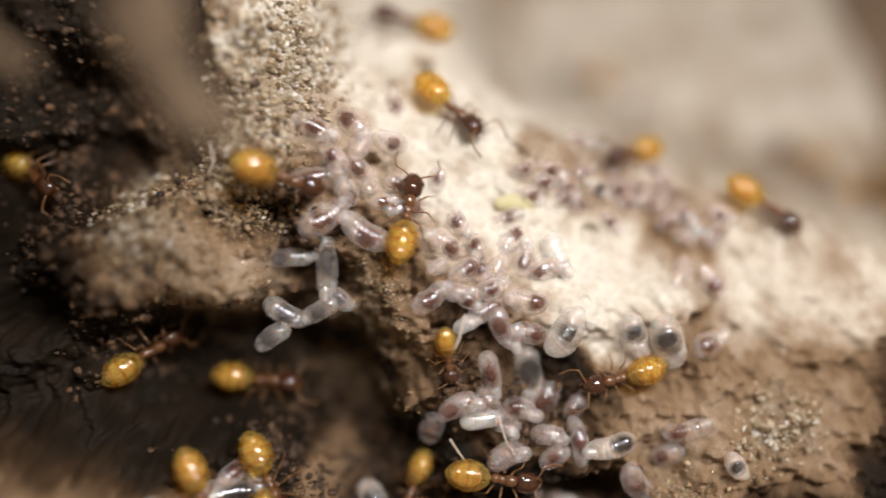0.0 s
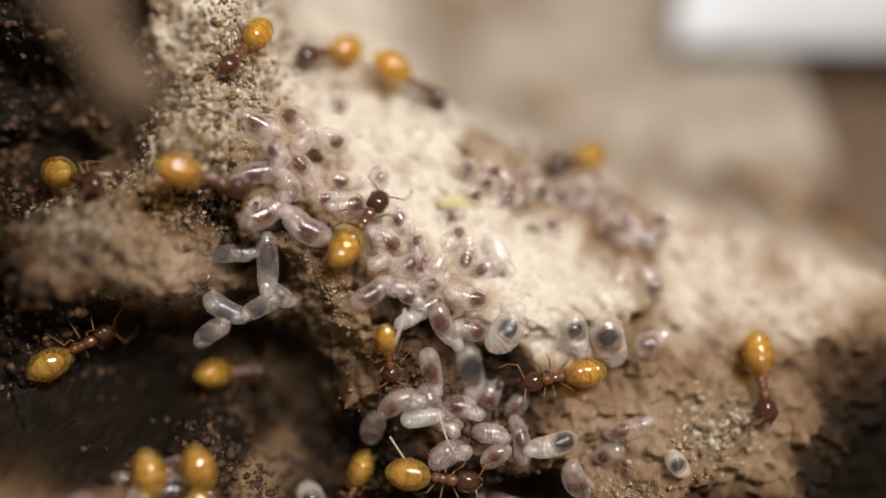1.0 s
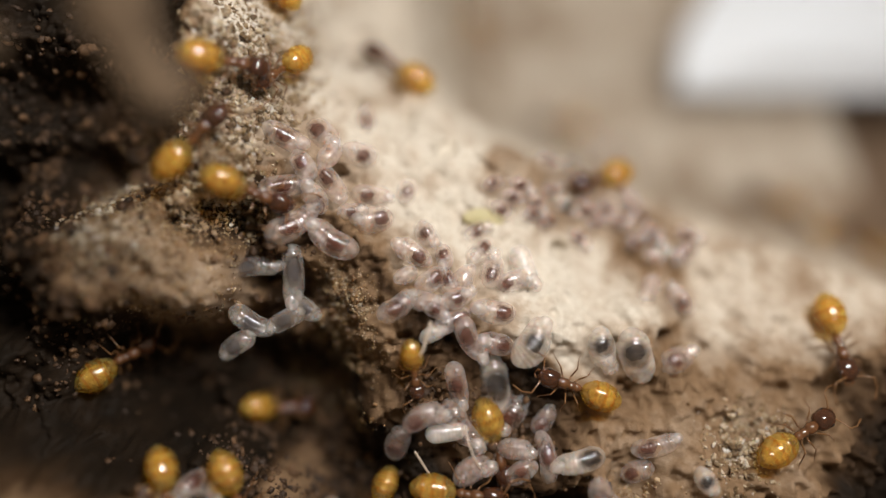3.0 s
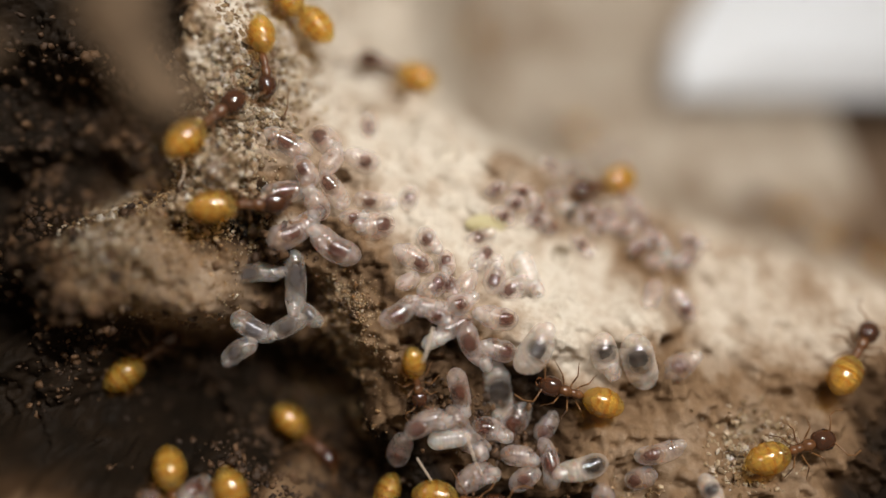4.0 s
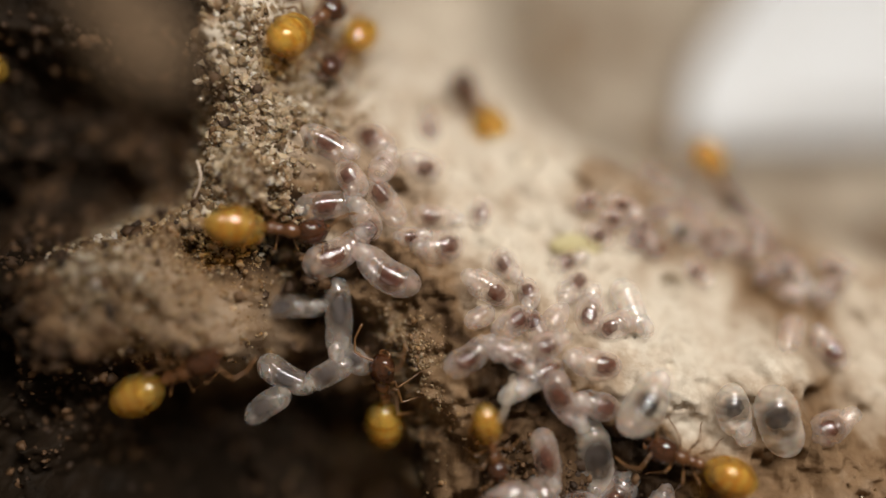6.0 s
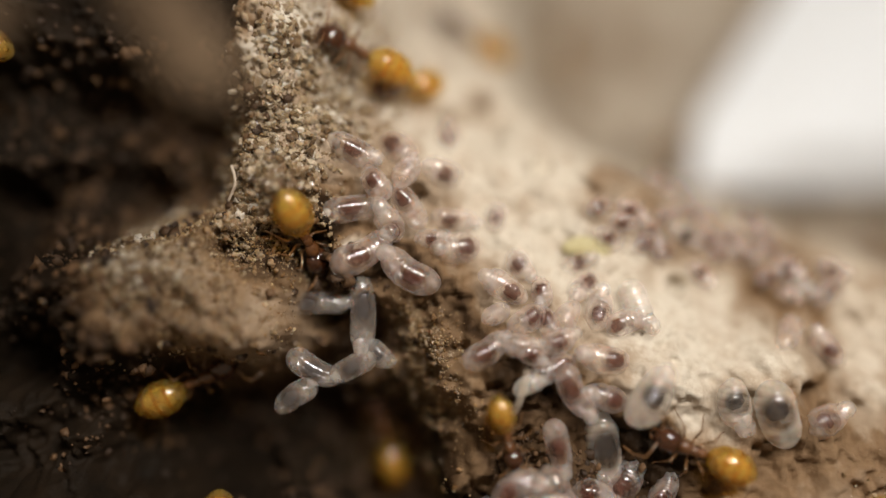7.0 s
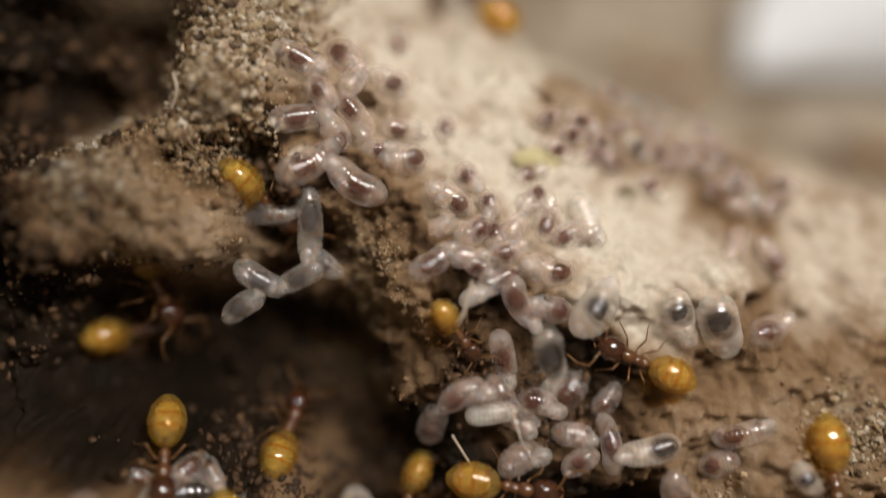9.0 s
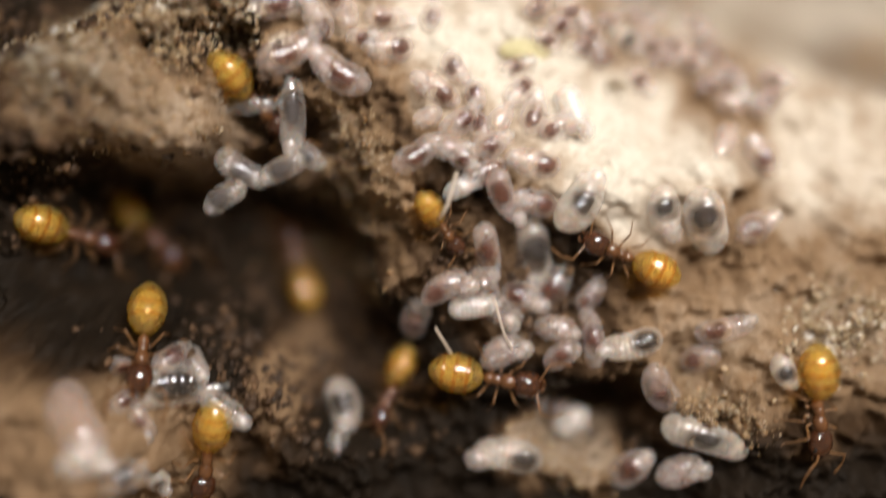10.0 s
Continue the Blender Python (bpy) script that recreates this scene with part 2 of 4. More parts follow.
def jelly_material(name, colour, clear, gloss=0.07, tint=(1, 1, 1), stain=None, depth=0.0004):
    """Wet, milky jelly that light soaks into: clear in part, with a film of water. stain: the colour where the gut lies."""
    m, nodes, links, bsdf = material(name)
    n = noise_node(nodes, links, 3600, 4)
    stops = [(0.12, tuple(c * 0.93 for c in colour)), (0.3, colour)]
    level = n.outputs["Fac"]
    if stain:
        att = nodes.new("ShaderNodeAttribute")
        att.attribute_name = "gut"
        add = nodes.new("ShaderNodeMath")
        add.operation = "MULTIPLY_ADD"
        links.new(n.outputs["Fac"], add.inputs[0])
        add.inputs[1].default_value = 0.35
        links.new(att.outputs["Fac"], add.inputs[2])
        level = add.outputs[0]
        stops += [(0.62, tuple(0.5 * c + 0.5 * g for c, g in zip(colour, stain))), (1.0, tuple(0.12 * c + 0.88 * g for c, g in zip(colour, stain)))]
    r = ramp(nodes, stops)
    links.new(level, r.inputs["Fac"])
    links.new(r.outputs["Color"], bsdf.inputs["Base Color"])
    bsdf.inputs["Subsurface Weight"].default_value = 1.0
    bsdf.inputs["Subsurface Radius"].default_value = (1.0, 0.8, 0.65)
    bsdf.inputs["Subsurface Scale"].default_value = depth
    bsdf.inputs["Specular IOR Level"].default_value = 0.0
    t = nodes.new("ShaderNodeBsdfTransparent")
    t.inputs["Color"].default_value = (*tint, 1)
    see = nodes.new("ShaderNodeMapRange")
    see.inputs["From Min"].default_value, see.inputs["From Max"].default_value = 0.3, 0.7
    see.inputs["To Min"].default_value, see.inputs["To Max"].default_value = clear + 0.08, clear - 0.08
    links.new(n.outputs["Fac"], see.inputs["Value"])
    mixer = nodes.new("ShaderNodeMixShader")
    links.new(see.outputs["Result"], mixer.inputs[0])
    links.new(bsdf.outputs[0], mixer.inputs[1])
    links.new(t.outputs[0], mixer.inputs[2])
    gl = nodes.new("ShaderNodeBsdfGlossy")
    gl.inputs["Roughness"].default_value = 0.13
    top = nodes.new("ShaderNodeMixShader")
    top.inputs[0].default_value = gloss
    links.new(mixer.outputs[0], top.inputs[1])
    links.new(gl.outputs[0], top.inputs[2])
    links.new(top.outputs[0], nodes["Material Output"].inputs["Surface"])
    bump(nodes, links, n.outputs["Fac"], gl, 0.000004, 0.3)
    return m


def plain_material(name, low, high, scale=900, rough=0.5, depth=0.00003, spec=0.5, coat=0.0):
    m, nodes, links, bsdf = material(name)
    n = noise_node(nodes, links, scale, 4)
    r = ramp(nodes, [(0.3, low), (0.7, high)])
    links.new(n.outputs["Fac"], r.inputs["Fac"])
    links.new(r.outputs["Color"], bsdf.inputs["Base Color"])
    bsdf.inputs["Roughness"].default_value = rough
    bsdf.inputs["Specular IOR Level"].default_value = spec
    bsdf.inputs["Coat Weight"].default_value = coat
    bump(nodes, links, n.outputs["Fac"], bsdf, depth)
    return m


def glow_material(name, colour, strength):
    m, nodes, links, bsdf = material(name)
    bsdf.inputs["Base Color"].default_value = (0.8, 0.8, 0.8, 1)
    bsdf.inputs["Emission Color"].default_value = (*colour, 1)
    bsdf.inputs["Emission Strength"].default_value = strength
    return m


WOOD_MAT = wood_material()
def gut_material(name, colour):
    m, nodes, links, bsdf = material(name)
    n = noise_node(nodes, links, 5200, 4)
    r = ramp(nodes, [(0.3, tuple(c * 0.5 for c in colour)), (0.7, tuple(c * 1.5 for c in colour))])
    links.new(n.outputs["Fac"], r.inputs["Fac"])
    links.new(r.outputs["Color"], bsdf.inputs["Base Color"])
    bsdf.inputs["Roughness"].default_value = 0.8
    bsdf.inputs["Specular IOR Level"].default_value = 0.05
    t = nodes.new("ShaderNodeBsdfTransparent")
    mixer = nodes.new("ShaderNodeMixShader")
    see = nodes.new("ShaderNodeMapRange")
    see.inputs["To Min"].default_value, see.inputs["To Max"].default_value = 0.78, 0.32
    links.new(n.outputs["Fac"], see.inputs["Value"])
    links.new(see.outputs["Result"], mixer.inputs[0])
    links.new(bsdf.outputs[0], mixer.inputs[1])
    links.new(t.outputs[0], mixer.inputs[2])
    links.new(mixer.outputs[0], nodes["Material Output"].inputs["Surface"])
    return m


PLUM, BLACK, GREY = (0.12, 0.032, 0.014), (0.010, 0.007, 0.009), (0.10, 0.09, 0.09)
FLESH = {"plum": jelly_material("pinkish_flesh", (0.86, 0.69, 0.63), 0.82, stain=PLUM), "black": jelly_material("milky_flesh", (0.90, 0.80, 0.70), 0.70, 0.08, stain=BLACK, depth=0.00015),
         "grey": jelly_material("clear_flesh", (0.88, 0.77, 0.70), 0.87, stain=GREY), "pale": jelly_material("white_flesh", (0.92, 0.83, 0.75), 0.66, stain=PLUM)}
LOBE = jelly_material("milky_lobe", (0.88, 0.74, 0.68), 0.83)
GUT = {"plum": gut_material("plum_gut", PLUM), "black": gut_material("black_gut", BLACK), "grey": gut_material("grey_gut", GREY)}
PAPER = plain_material("white_card", (0.83, 0.90, 0.97), (0.86, 0.93, 1.0), 60, 0.7, 0.00005)
TABLE = plain_material("table_wood", (0.148, 0.0962, 0.0592), (0.281, 0.2, 0.133), 120, 0.6, 0.0002)
HOUSING = plain_material("lamp_housing", (0.03, 0.03, 0.03), (0.05, 0.05, 0.05), 200, 0.4)
LED = glow_material("led_glow", (1.0, 0.895, 0.785), 230)


# ---- helpers for things ----
def part(name, bm, mat, parent=None, label="", smooth_shade=True):
    me = bpy.data.meshes.new(name)
    bm.to_mesh(me)
    bm.free()
    if smooth_shade:
        me.polygons.foreach_set("use_smooth", [True] * len(me.polygons))
    me.materials.append(mat)
    ob = new(name, me)
    ob.parent = parent
    if label:
        ob["label"] = label
    return ob


def thing(name, label, category, group=""):
    return tagged(new(name), label, category, group)


def box(bm, sx, sy, sz, m=Matrix()):
    bmesh.ops.create_cube(bm, size=1, matrix=m @ Matrix.Diagonal((sx, sy, sz, 1)))


def tube(bm, line, radii, rings, squash=1.0, shade=None):
    """A closed round body along a line of places."""
    n = len(line)
    prev = None
    tops = []
    for k in range(n):
        a, b = line[max(k - 1, 0)], line[min(k + 1, n - 1)]
        d = (b - a).normalized()
        s = d.cross(Vector((0, 0, 1)))
        s = s.normalized() if s.length > 1e-6 else Vector((1, 0, 0))
        u = s.cross(d)
        ring = [bm.verts.new(line[k] + radii[k] * (math.cos(q) * s + squash * math.sin(q) * u)) for q in (2 * math.pi * j / rings for j in range(rings))]
        if prev:
            for j in range(rings):
                bm.faces.new((prev[j], prev[(j + 1) % rings], ring[(j + 1) % rings], ring[j]))
        else:
            bm.faces.new(ring[::-1])
        prev = ring
    bm.faces.new(prev)
    bmesh.ops.recalc_face_normals(bm, faces=bm.faces[:])


# ---- ground and wood ----
def sheet():
    bm = bmesh.new()
    bmesh.ops.create_grid(bm, x_segments=60, y_segments=60, size=0.35)
    for v in bm.verts:
        v.co.z = 0.0004 * noise.noise(v.co * 30)
    ob = part("ground", bm, TABLE)
    tagged(ob, "brown wooden table top under the nest", "table", kind="structure")


def wood():
    step = 0.075
    xs, ys = np.arange(-16.5, 24.6, step), np.arange(-16.0, 21.6, step)
    gx, gy = np.meshgrid(xs, ys)
    gw = np.maximum(surface(gx, gy), ground_level(gy) - 0.6)
    co = np.stack([gx, gy, gw], -1).reshape(-1, 3)
    nx, ny = len(xs), len(ys)
    i = np.arange(nx * ny).reshape(ny, nx)
    faces = np.stack([i[:-1, :-1], i[:-1, 1:], i[1:, 1:], i[1:, :-1]], -1).reshape(-1, 4)
    me = bpy.data.meshes.new("wood")
    me.from_pydata((co * MM).tolist(), [], faces.tolist())
    me.polygons.foreach_set("use_smooth", [True] * len(faces))
    a = me.attributes.new("soundness_and_shade", "FLOAT", "POINT")
    a.data.foreach_set("value", soundness_and_shade(gx, gy).ravel())
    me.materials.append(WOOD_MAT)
    ob = new("rotten_wood", me)
    ob.matrix_basis = Matrix.Translation((0, 0, LIFT * MM)) @ TURN
    tagged(ob, "crumbling piece of pale rotten wood with dark galleries", "wood", kind="structure")


sheet()
wood()


def lamp():
    t = thing("led_lamp", "small black bar lamp with a row of bright diodes", "lamp")
    bm = bmesh.new()
    box(bm, 0.009, 0.032, 0.006)
    bmesh.ops.bevel(bm, geom=bm.edges[:], offset=0.001, segments=2, affect="EDGES")
    part("housing", bm, HOUSING, t, smooth_shade=False)
    bm = bmesh.new()
    for k in range(5):
        bmesh.ops.create_circle(bm, cap_ends=True, segments=16, radius=0.0016, matrix=Matrix.Translation((0, -0.009 + 0.0045 * k, -0.0033)))
    part("diodes", bm, LED, t, "row of glowing white diodes", smooth_shade=False)
    t.matrix_basis = look(on_wood(14, 24, 40), on_wood(0, 0, 0)) @ pose(0, 0, 0, 0, 0, 20)
    # gooseneck and foot, in the lamp's own frame
    inv = t.matrix_basis.inverted()
    foot = Vector((0.19, -0.03, 0.0))
    top = t.matrix_basis.translation + Vector((0.0, 0.0, 0.004))
    bm = bmesh.new()
    line = []
    for k in range(25):
        s = k / 24
        p = foot.lerp(top, s)
        p.z = 0.004 + (top.z - 0.004) * min(1, 1.6 * s) + 0.05 * math.sin(math.pi * s)
        p.x = foot.x + (top.x - foot.x) * s ** 2.2
        p.y = foot.y + (top.y - foot.y) * s ** 2.2
        line.append(inv @ p)
    tube(bm, line, [0.0035] * 25, 10)
    part("gooseneck", bm, HOUSING, t)
    bm = bmesh.new()
    bmesh.ops.create_cone(bm, cap_ends=True, segments=40, radius1=0.035, radius2=0.032, depth=0.008, matrix=inv @ Matrix.Translation((foot.x, foot.y, 0.0042)))
    part("foot", bm, HOUSING, t, smooth_shade=False)


lamp()


# ---- larvae ----
def larva(x, y, angle, length, width, gut, kind, level=None, bend=None):
    """A legless grub lying on the wood: place, heading, length and width in millimetres, where its gut shows."""
    rnd = random.Random(int((x * 37 + y * 91) * 100))
    w = level if level is not None else float(surface(x, y)) + width * 0.41
    bend = rnd.uniform(-0.22, 0.22) if bend is None else bend
    pale = gut < 0 and rnd.random() < 0.3 and kind != "grey"
    label = {"plum": "translucent pinkish ant larva with a plum-coloured gut", "black": "milky ant larva with a black gut showing through",
             "grey": "clear greyish ant larva with a faint grey gut"}[kind] if gut >= 0 else "milky white ant larva without a dark gut"
    t = thing("ant_larva", label, "larva", "brood on the wood")
    # its own slope on the wood
    h = 0.35
    ca, sa = math.cos(math.radians(angle)), math.sin(math.radians(angle))
    slope = 0.0 if level is not None else float(relief(x + h * ca, y + h * sa) - relief(x - h * ca, y - h * sa)) / (2 * h)
    slope = max(-0.7, min(0.7, slope))
    t.matrix_basis = Matrix.Translation(on_wood(x, y, w)) @ TURN @ pose(0, 0, 0, 0, 0, angle) @ pose(0, 0, 0, rnd.uniform(-20, 20), -math.degrees(math.atan(slope)), 0)
    r, ln = width * 0.98 / 2, length * 1.15
    taper = rnd.uniform(-0.16, 0.16)
    arch = rnd.uniform(0.0, 0.12)
    rings = rnd.choice((10, 11, 12, 13))

    def outline(n, ribs):
        line, radii = [], []
        for k in range(n):
            s = k / (n - 1)
            q = 2 * s - 1
            cap = min(1.0, r * 1.1 / (ln / 2))
            p = (abs(q) - (1 - cap)) / cap
            f = math.sqrt(max(0.0, 1 - p * p)) if p > 0 else 1.0
            f *= (0.90 + 0.10 * math.cos(q * 1.6 + 0.5)) * (1 + taper * q - 0.5 * abs(taper))
            f *= 1 - ribs * abs(math.cos(s * math.pi * rings)) ** 5
            radii.append(max(f, 0.05) * r * MM)
            line.append(Vector((q * ln / 2, bend * ln * (q * q - 0.35), arch * ln * (0.4 - q * q))) * MM)
        return line, radii

    bm = bmesh.new()
    line, radii = outline(73, 0.035 if kind == "black" else 0.022)
    tube(bm, line, [q * 1.01 for q in radii], 22, 0.94)
    body = part("body", bm, FLESH["pale" if pale else kind], t, "wet clear ribbed body")
    co = np.array([v.co[:] for v in body.data.vertices]) / MM
    # the small head lobe, curled over one end
    if rnd.random() < 0.62:
        end = -1 if gut > 0.55 else 1
        hq = end * (1 - 0.62 * r / (ln / 2))
        bm = bmesh.new()
        hr = r * rnd.uniform(0.52, 0.66)
        place = Vector((hq * ln / 2, bend * ln * (hq * hq - 0.35) + rnd.uniform(-0.2, 0.2) * r, arch * ln * (0.4 - hq * hq) + 0.52 * r)) * MM
        hl = [place + Vector((end * (k / 10 - 0.6) * hr * 1.25, 0, 0.06 * hr * math.sin(k * 0.6))) * MM for k in range(21)]
        tube(bm, hl, [max(0.05, math.sqrt(max(0.0, 1 - (k / 10 - 1) ** 2))) * hr * (1 - 0.03 * abs(math.cos(k * 0.9))) * MM for k in range(21)], 16, 0.95)
        part("head", bm, LOBE, t, "small rounded milky head")
    if gut >= 0:
        gl = min(max(0.20 * ln, 0.46 * r), 0.3 * ln)
        reach = ln / 2 - gl - 0.25 * r
        gx = max(-reach, min(reach, (2 * gut - 1) * ln / 2))
        gy = bend * ln * ((2 * gx / ln) ** 2 - 0.35)
        d = np.hypot((co[:, 0] - gx) / max(0.25 * ln, 0.6 * r), (co[:, 1] - gy) / (0.78 * r))
        spot = (1.3 if kind == "black" else 1.0) * smooth(1.5, 0.1, d)
        bm = bmesh.new()
        gline = [Vector((gx + (k / 8 - 1) * gl * 0.85, bend * ln * ((2 * (gx + (k / 8 - 1) * gl) / ln) ** 2 - 0.35) + 0.05 * r * math.sin(k), 0.1 * r)) * MM for k in range(17)]
        grad = [max(0.06, math.sqrt(max(0.0, 1 - (k / 8 - 1) ** 2))) * (0.54 if kind == "black" else 0.48) * r * (1 + rnd.uniform(-0.12, 0.12)) * MM for k in range(17)]
        tube(bm, gline, grad, 12, 0.9)
        part("gut", bm, GUT[kind], t, {"plum": "plum-coloured gut", "black": "black gut", "grey": "faint grey gut"}[kind])
    else:
        spot = np.zeros(len(co))
    a = body.data.attributes.new("gut", "FLOAT", "POINT")
    a.data.foreach_set("value", spot)
    return t


larva(-2.25, 2.31, -28, 1.14, 0.68, 0.5, "plum")
larva(-1.66, 1.53, -56, 0.81, 0.65, 0.4, "plum")
larva(-0.97, 1.77, -126, 0.77, 0.62, -1, "plum")
larva(-0.95, 1.01, -55, 1.09, 0.62, 0.3, "plum")
larva(-1.20, 2.35, -43, 0.97, 0.78, 0.3, "plum")
larva(-2.25, 0.95, 9, 1.20, 0.64, 0.5, "plum")
larva(-1.40, 0.61, -59, 0.80, 0.64, 0.85, "plum")
larva(-1.96, -0.03, 31, 1.43, 0.76, 0.4, "plum")
larva(-0.90, -0.46, -34, 1.32, 0.79, 0.6, "plum")
larva(-2.02, -1.43, -88, 1.57, 0.65, 0.45, "grey", level=0.0)
larva(-3.05, -1.28, 3, 1.22, 0.56, 0.3, "grey", level=-0.3)
larva(-0.20, 1.90, -17, 0.96, 0.69, 0.6, "plum")
larva(0.13, 0.73, -5, 1.03, 0.57, 0.4, "plum")
larva(-0.43, 0.30, 8, 0.63, 0.51, 0.5, "plum")
larva(0.18, 0.05, 9, 1.00, 0.80, 0.7, "plum")
larva(1.15, 0.80, -99, 0.68, 0.55, 0.5, "plum")
larva(-0.01, 2.89, -84, 0.72, 0.58, 0.6, "plum")
larva(-3.11, -2.72, -29, 1.19, 0.63, 0.5, "grey", level=0.1)
larva(-2.20, -2.68, 28, 1.03, 0.59, 0.45, "grey", level=0.1)
larva(-1.58, -2.39, -41, 0.69, 0.55, 0.45, "grey", level=0.0)
larva(-3.48, -3.34, 34, 0.97, 0.62, 0.4, "grey", level=0.4)
FOCUS = larva(1.29, -0.87, -31, 0.99, 0.66, 0.65, "plum")
larva(1.73, -0.38, -52, 0.75, 0.60, 0.4, "plum")
larva(2.13, -0.98, -80, 0.66, 0.53, 0.4, "plum")
larva(1.73, -1.57, 32, 0.84, 0.65, 0.65, "plum")
larva(1.60, -2.10, -4, 0.73, 0.58, -1, "plum")
larva(2.70, -1.53, 55, 0.76, 0.60, -1, "plum")
larva(2.30, -1.70, -68, 0.69, 0.55, 0.3, "plum")
larva(0.81, -2.25, 35, 1.01, 0.64, 0.4, "plum")
larva(2.31, -2.68, 25, 0.99, 0.59, 0.7, "plum")
larva(2.43, -2.02, 20, 0.75, 0.59, 0.5, "plum")
larva(3.49, -1.41, 75, 0.91, 0.66, 0.4, "plum")
larva(4.11, -1.68, 17, 0.91, 0.63, 0.2, "plum")
larva(3.48, -2.41, -13, 0.98, 0.70, 0.75, "plum")
larva(2.84, -3.18, -61, 1.19, 0.61, 0.4, "plum")
larva(3.52, -3.31, -19, 0.86, 0.67, 0.7, "plum")
larva(4.40, -3.25, 60, 1.19, 0.95, 0.55, "black")
larva(1.76, -3.04, 26, 0.64, 0.49, -1, "plum")
larva(2.45, -4.43, -77, 1.15, 0.58, 0.5, "plum")
larva(3.57, -4.60, -86, 1.62, 0.88, 0.5, "black")
larva(3.15, -0.85, 41, 0.77, 0.61, 0.8, "plum")
larva(6.56, -3.51, -76, 0.99, 0.80, 0.4, "black")
larva(7.45, -3.71, -72, 1.42, 0.95, 0.4, "black")
larva(8.72, -3.97, 25, 0.99, 0.79, 0.4, "plum")
larva(8.10, -2.02, -122, 0.99, 0.61, -1, "plum")
larva(9.11, -2.37, -53, 0.90, 0.69, 0.6, "plum")
larva(9.47, -1.07, 34, 0.88, 0.68, 0.6, "plum")
larva(8.57, -0.42, -41, 0.79, 0.64, 0.5, "plum")
larva(8.27, 0.12, 26, 0.74, 0.59, 0.6, "plum")
larva(6.23, -0.56, -36, 0.68, 0.55, 0.5, "plum")
larva(6.73, 0.29, -37, 0.80, 0.64, 0.5, "plum")
larva(5.89, 0.37, -23, 0.80, 0.64, 0.5, "black")
larva(4.78, 0.13, 12, 0.72, 0.58, 0.5, "plum")
larva(3.84, 0.30, -29, 0.72, 0.58, 0.5, "plum")
larva(7.28, 0.27, -53, 0.73, 0.59, 0.5, "plum")
larva(4.91, 0.49, -16, 0.59, 0.47, 0.5, "plum")
larva(6.42, 1.56, 21, 0.92, 0.73, 0.5, "black")
larva(10.95, 2.63, -27, 1.29, 1.03, 0.5, "plum")
larva(4.43, 1.00, -23, 0.74, 0.59, 0.5, "plum")
larva(6.64, 0.80, 30, 0.71, 0.57, -1, "plum")
larva(8.49, -1.13, -33, 0.64, 0.52, -1, "plum")
larva(4.41, -1.30, -68, 1.14, 0.67, -1, "plum")
larva(4.20, 0.66, -16, 0.66, 0.53, 0.5, "plum")
larva(5.45, 0.83, 17, 0.67, 0.53, 0.5, "plum")
larva(6.41, 1.07, 23, 0.68, 0.54, 0.5, "plum")
larva(5.28, -0.04, 15, 0.65, 0.52, 0.5, "plum")
larva(7.95, 0.74, -27, 0.71, 0.57, 0.5, "plum")
larva(8.02, 0.45, 20, 0.67, 0.54, 0.5, "plum")
larva(8.04, -0.63, 27, 0.72, 0.58, 0.4, "plum")
larva(8.98, -0.94, -31, 0.68, 0.55, -1, "plum")
larva(9.71, -0.50, -22, 0.73, 0.58, 0.5, "plum")
larva(6.85, -0.15, 14, 0.66, 0.52, 0.5, "plum")
larva(7.61, -0.13, -22, 0.66, 0.53, 0.5, "plum")
larva(3.62, 1.04, 22, 0.66, 0.53, 0.5, "plum")
larva(1.05, -1.44, 27, 0.62, 0.50, -1, "plum")
larva(3.09, -0.29, 27, 0.68, 0.54, 0.5, "plum")
larva(1.84, -2.37, -26, 0.65, 0.52, 0.5, "plum")
larva(9.55, 3.37, 15, 1.13, 0.91, 0.5, "black")
larva(5.52, 1.75, -26, 0.73, 0.59, 0.5, "plum")
larva(9.06, -6.90, -56, 0.70, 0.56, 0.5, "black")
larva(0.87, -6.17, 75, 1.06, 0.73, 0.4, "plum")
larva(1.52, -5.24, 24, 1.05, 0.71, 0.3, "plum")
larva(2.63, -5.55, -50, 1.38, 0.76, -1, "plum")
larva(2.17, -5.70, 6, 1.05, 0.53, -1, "plum")
larva(3.29, -5.60, -18, 0.89, 0.71, 0.3, "plum")
larva(3.99, -5.48, 59, 1.19, 0.83, 0.45, "plum")
larva(4.02, -6.19, -6, 0.88, 0.63, -1, "plum")
larva(4.86, -5.46, 54, 0.79, 0.58, 0.2, "plum")
larva(4.87, -6.41, -81, 1.25, 0.55, 0.5, "plum")
larva(4.19, -6.81, 35, 0.79, 0.63, 0.5, "plum")
larva(2.86, -6.77, 30, 0.95, 0.76, -1, "plum")
larva(4.64, -8.78, 33, 0.82, 0.66, -1, "plum", level=-0.2)
larva(3.65, -8.43, 55, 0.96, 0.77, 0.4, "plum", level=-0.5)
larva(4.58, -8.72, -44, 0.86, 0.64, 0.4, "plum", level=-0.5)
larva(5.71, -6.47, 14, 1.25, 0.71, 0.85, "black")
larva(7.87, -6.13, 15, 1.19, 0.60, 0.35, "plum")
larva(7.47, -6.93, 22, 0.83, 0.64, 0.3, "plum")
larva(6.41, -7.40, -55, 1.29, 0.73, 0.5, "plum")
larva(3.03, -9.27, -7, 1.39, 0.85, 0.85, "black")
larva(7.45, -8.56, -17, 1.77, 0.77, 0.5, "black")
larva(5.85, -9.49, 38, 0.99, 0.80, 0.5, "plum")
larva(6.95, -9.42, 25, 0.98, 0.79, -1, "plum")
larva(-6.10, -7.66, -52, 1.60, 1.05, -1, "plum", bend=0.16)
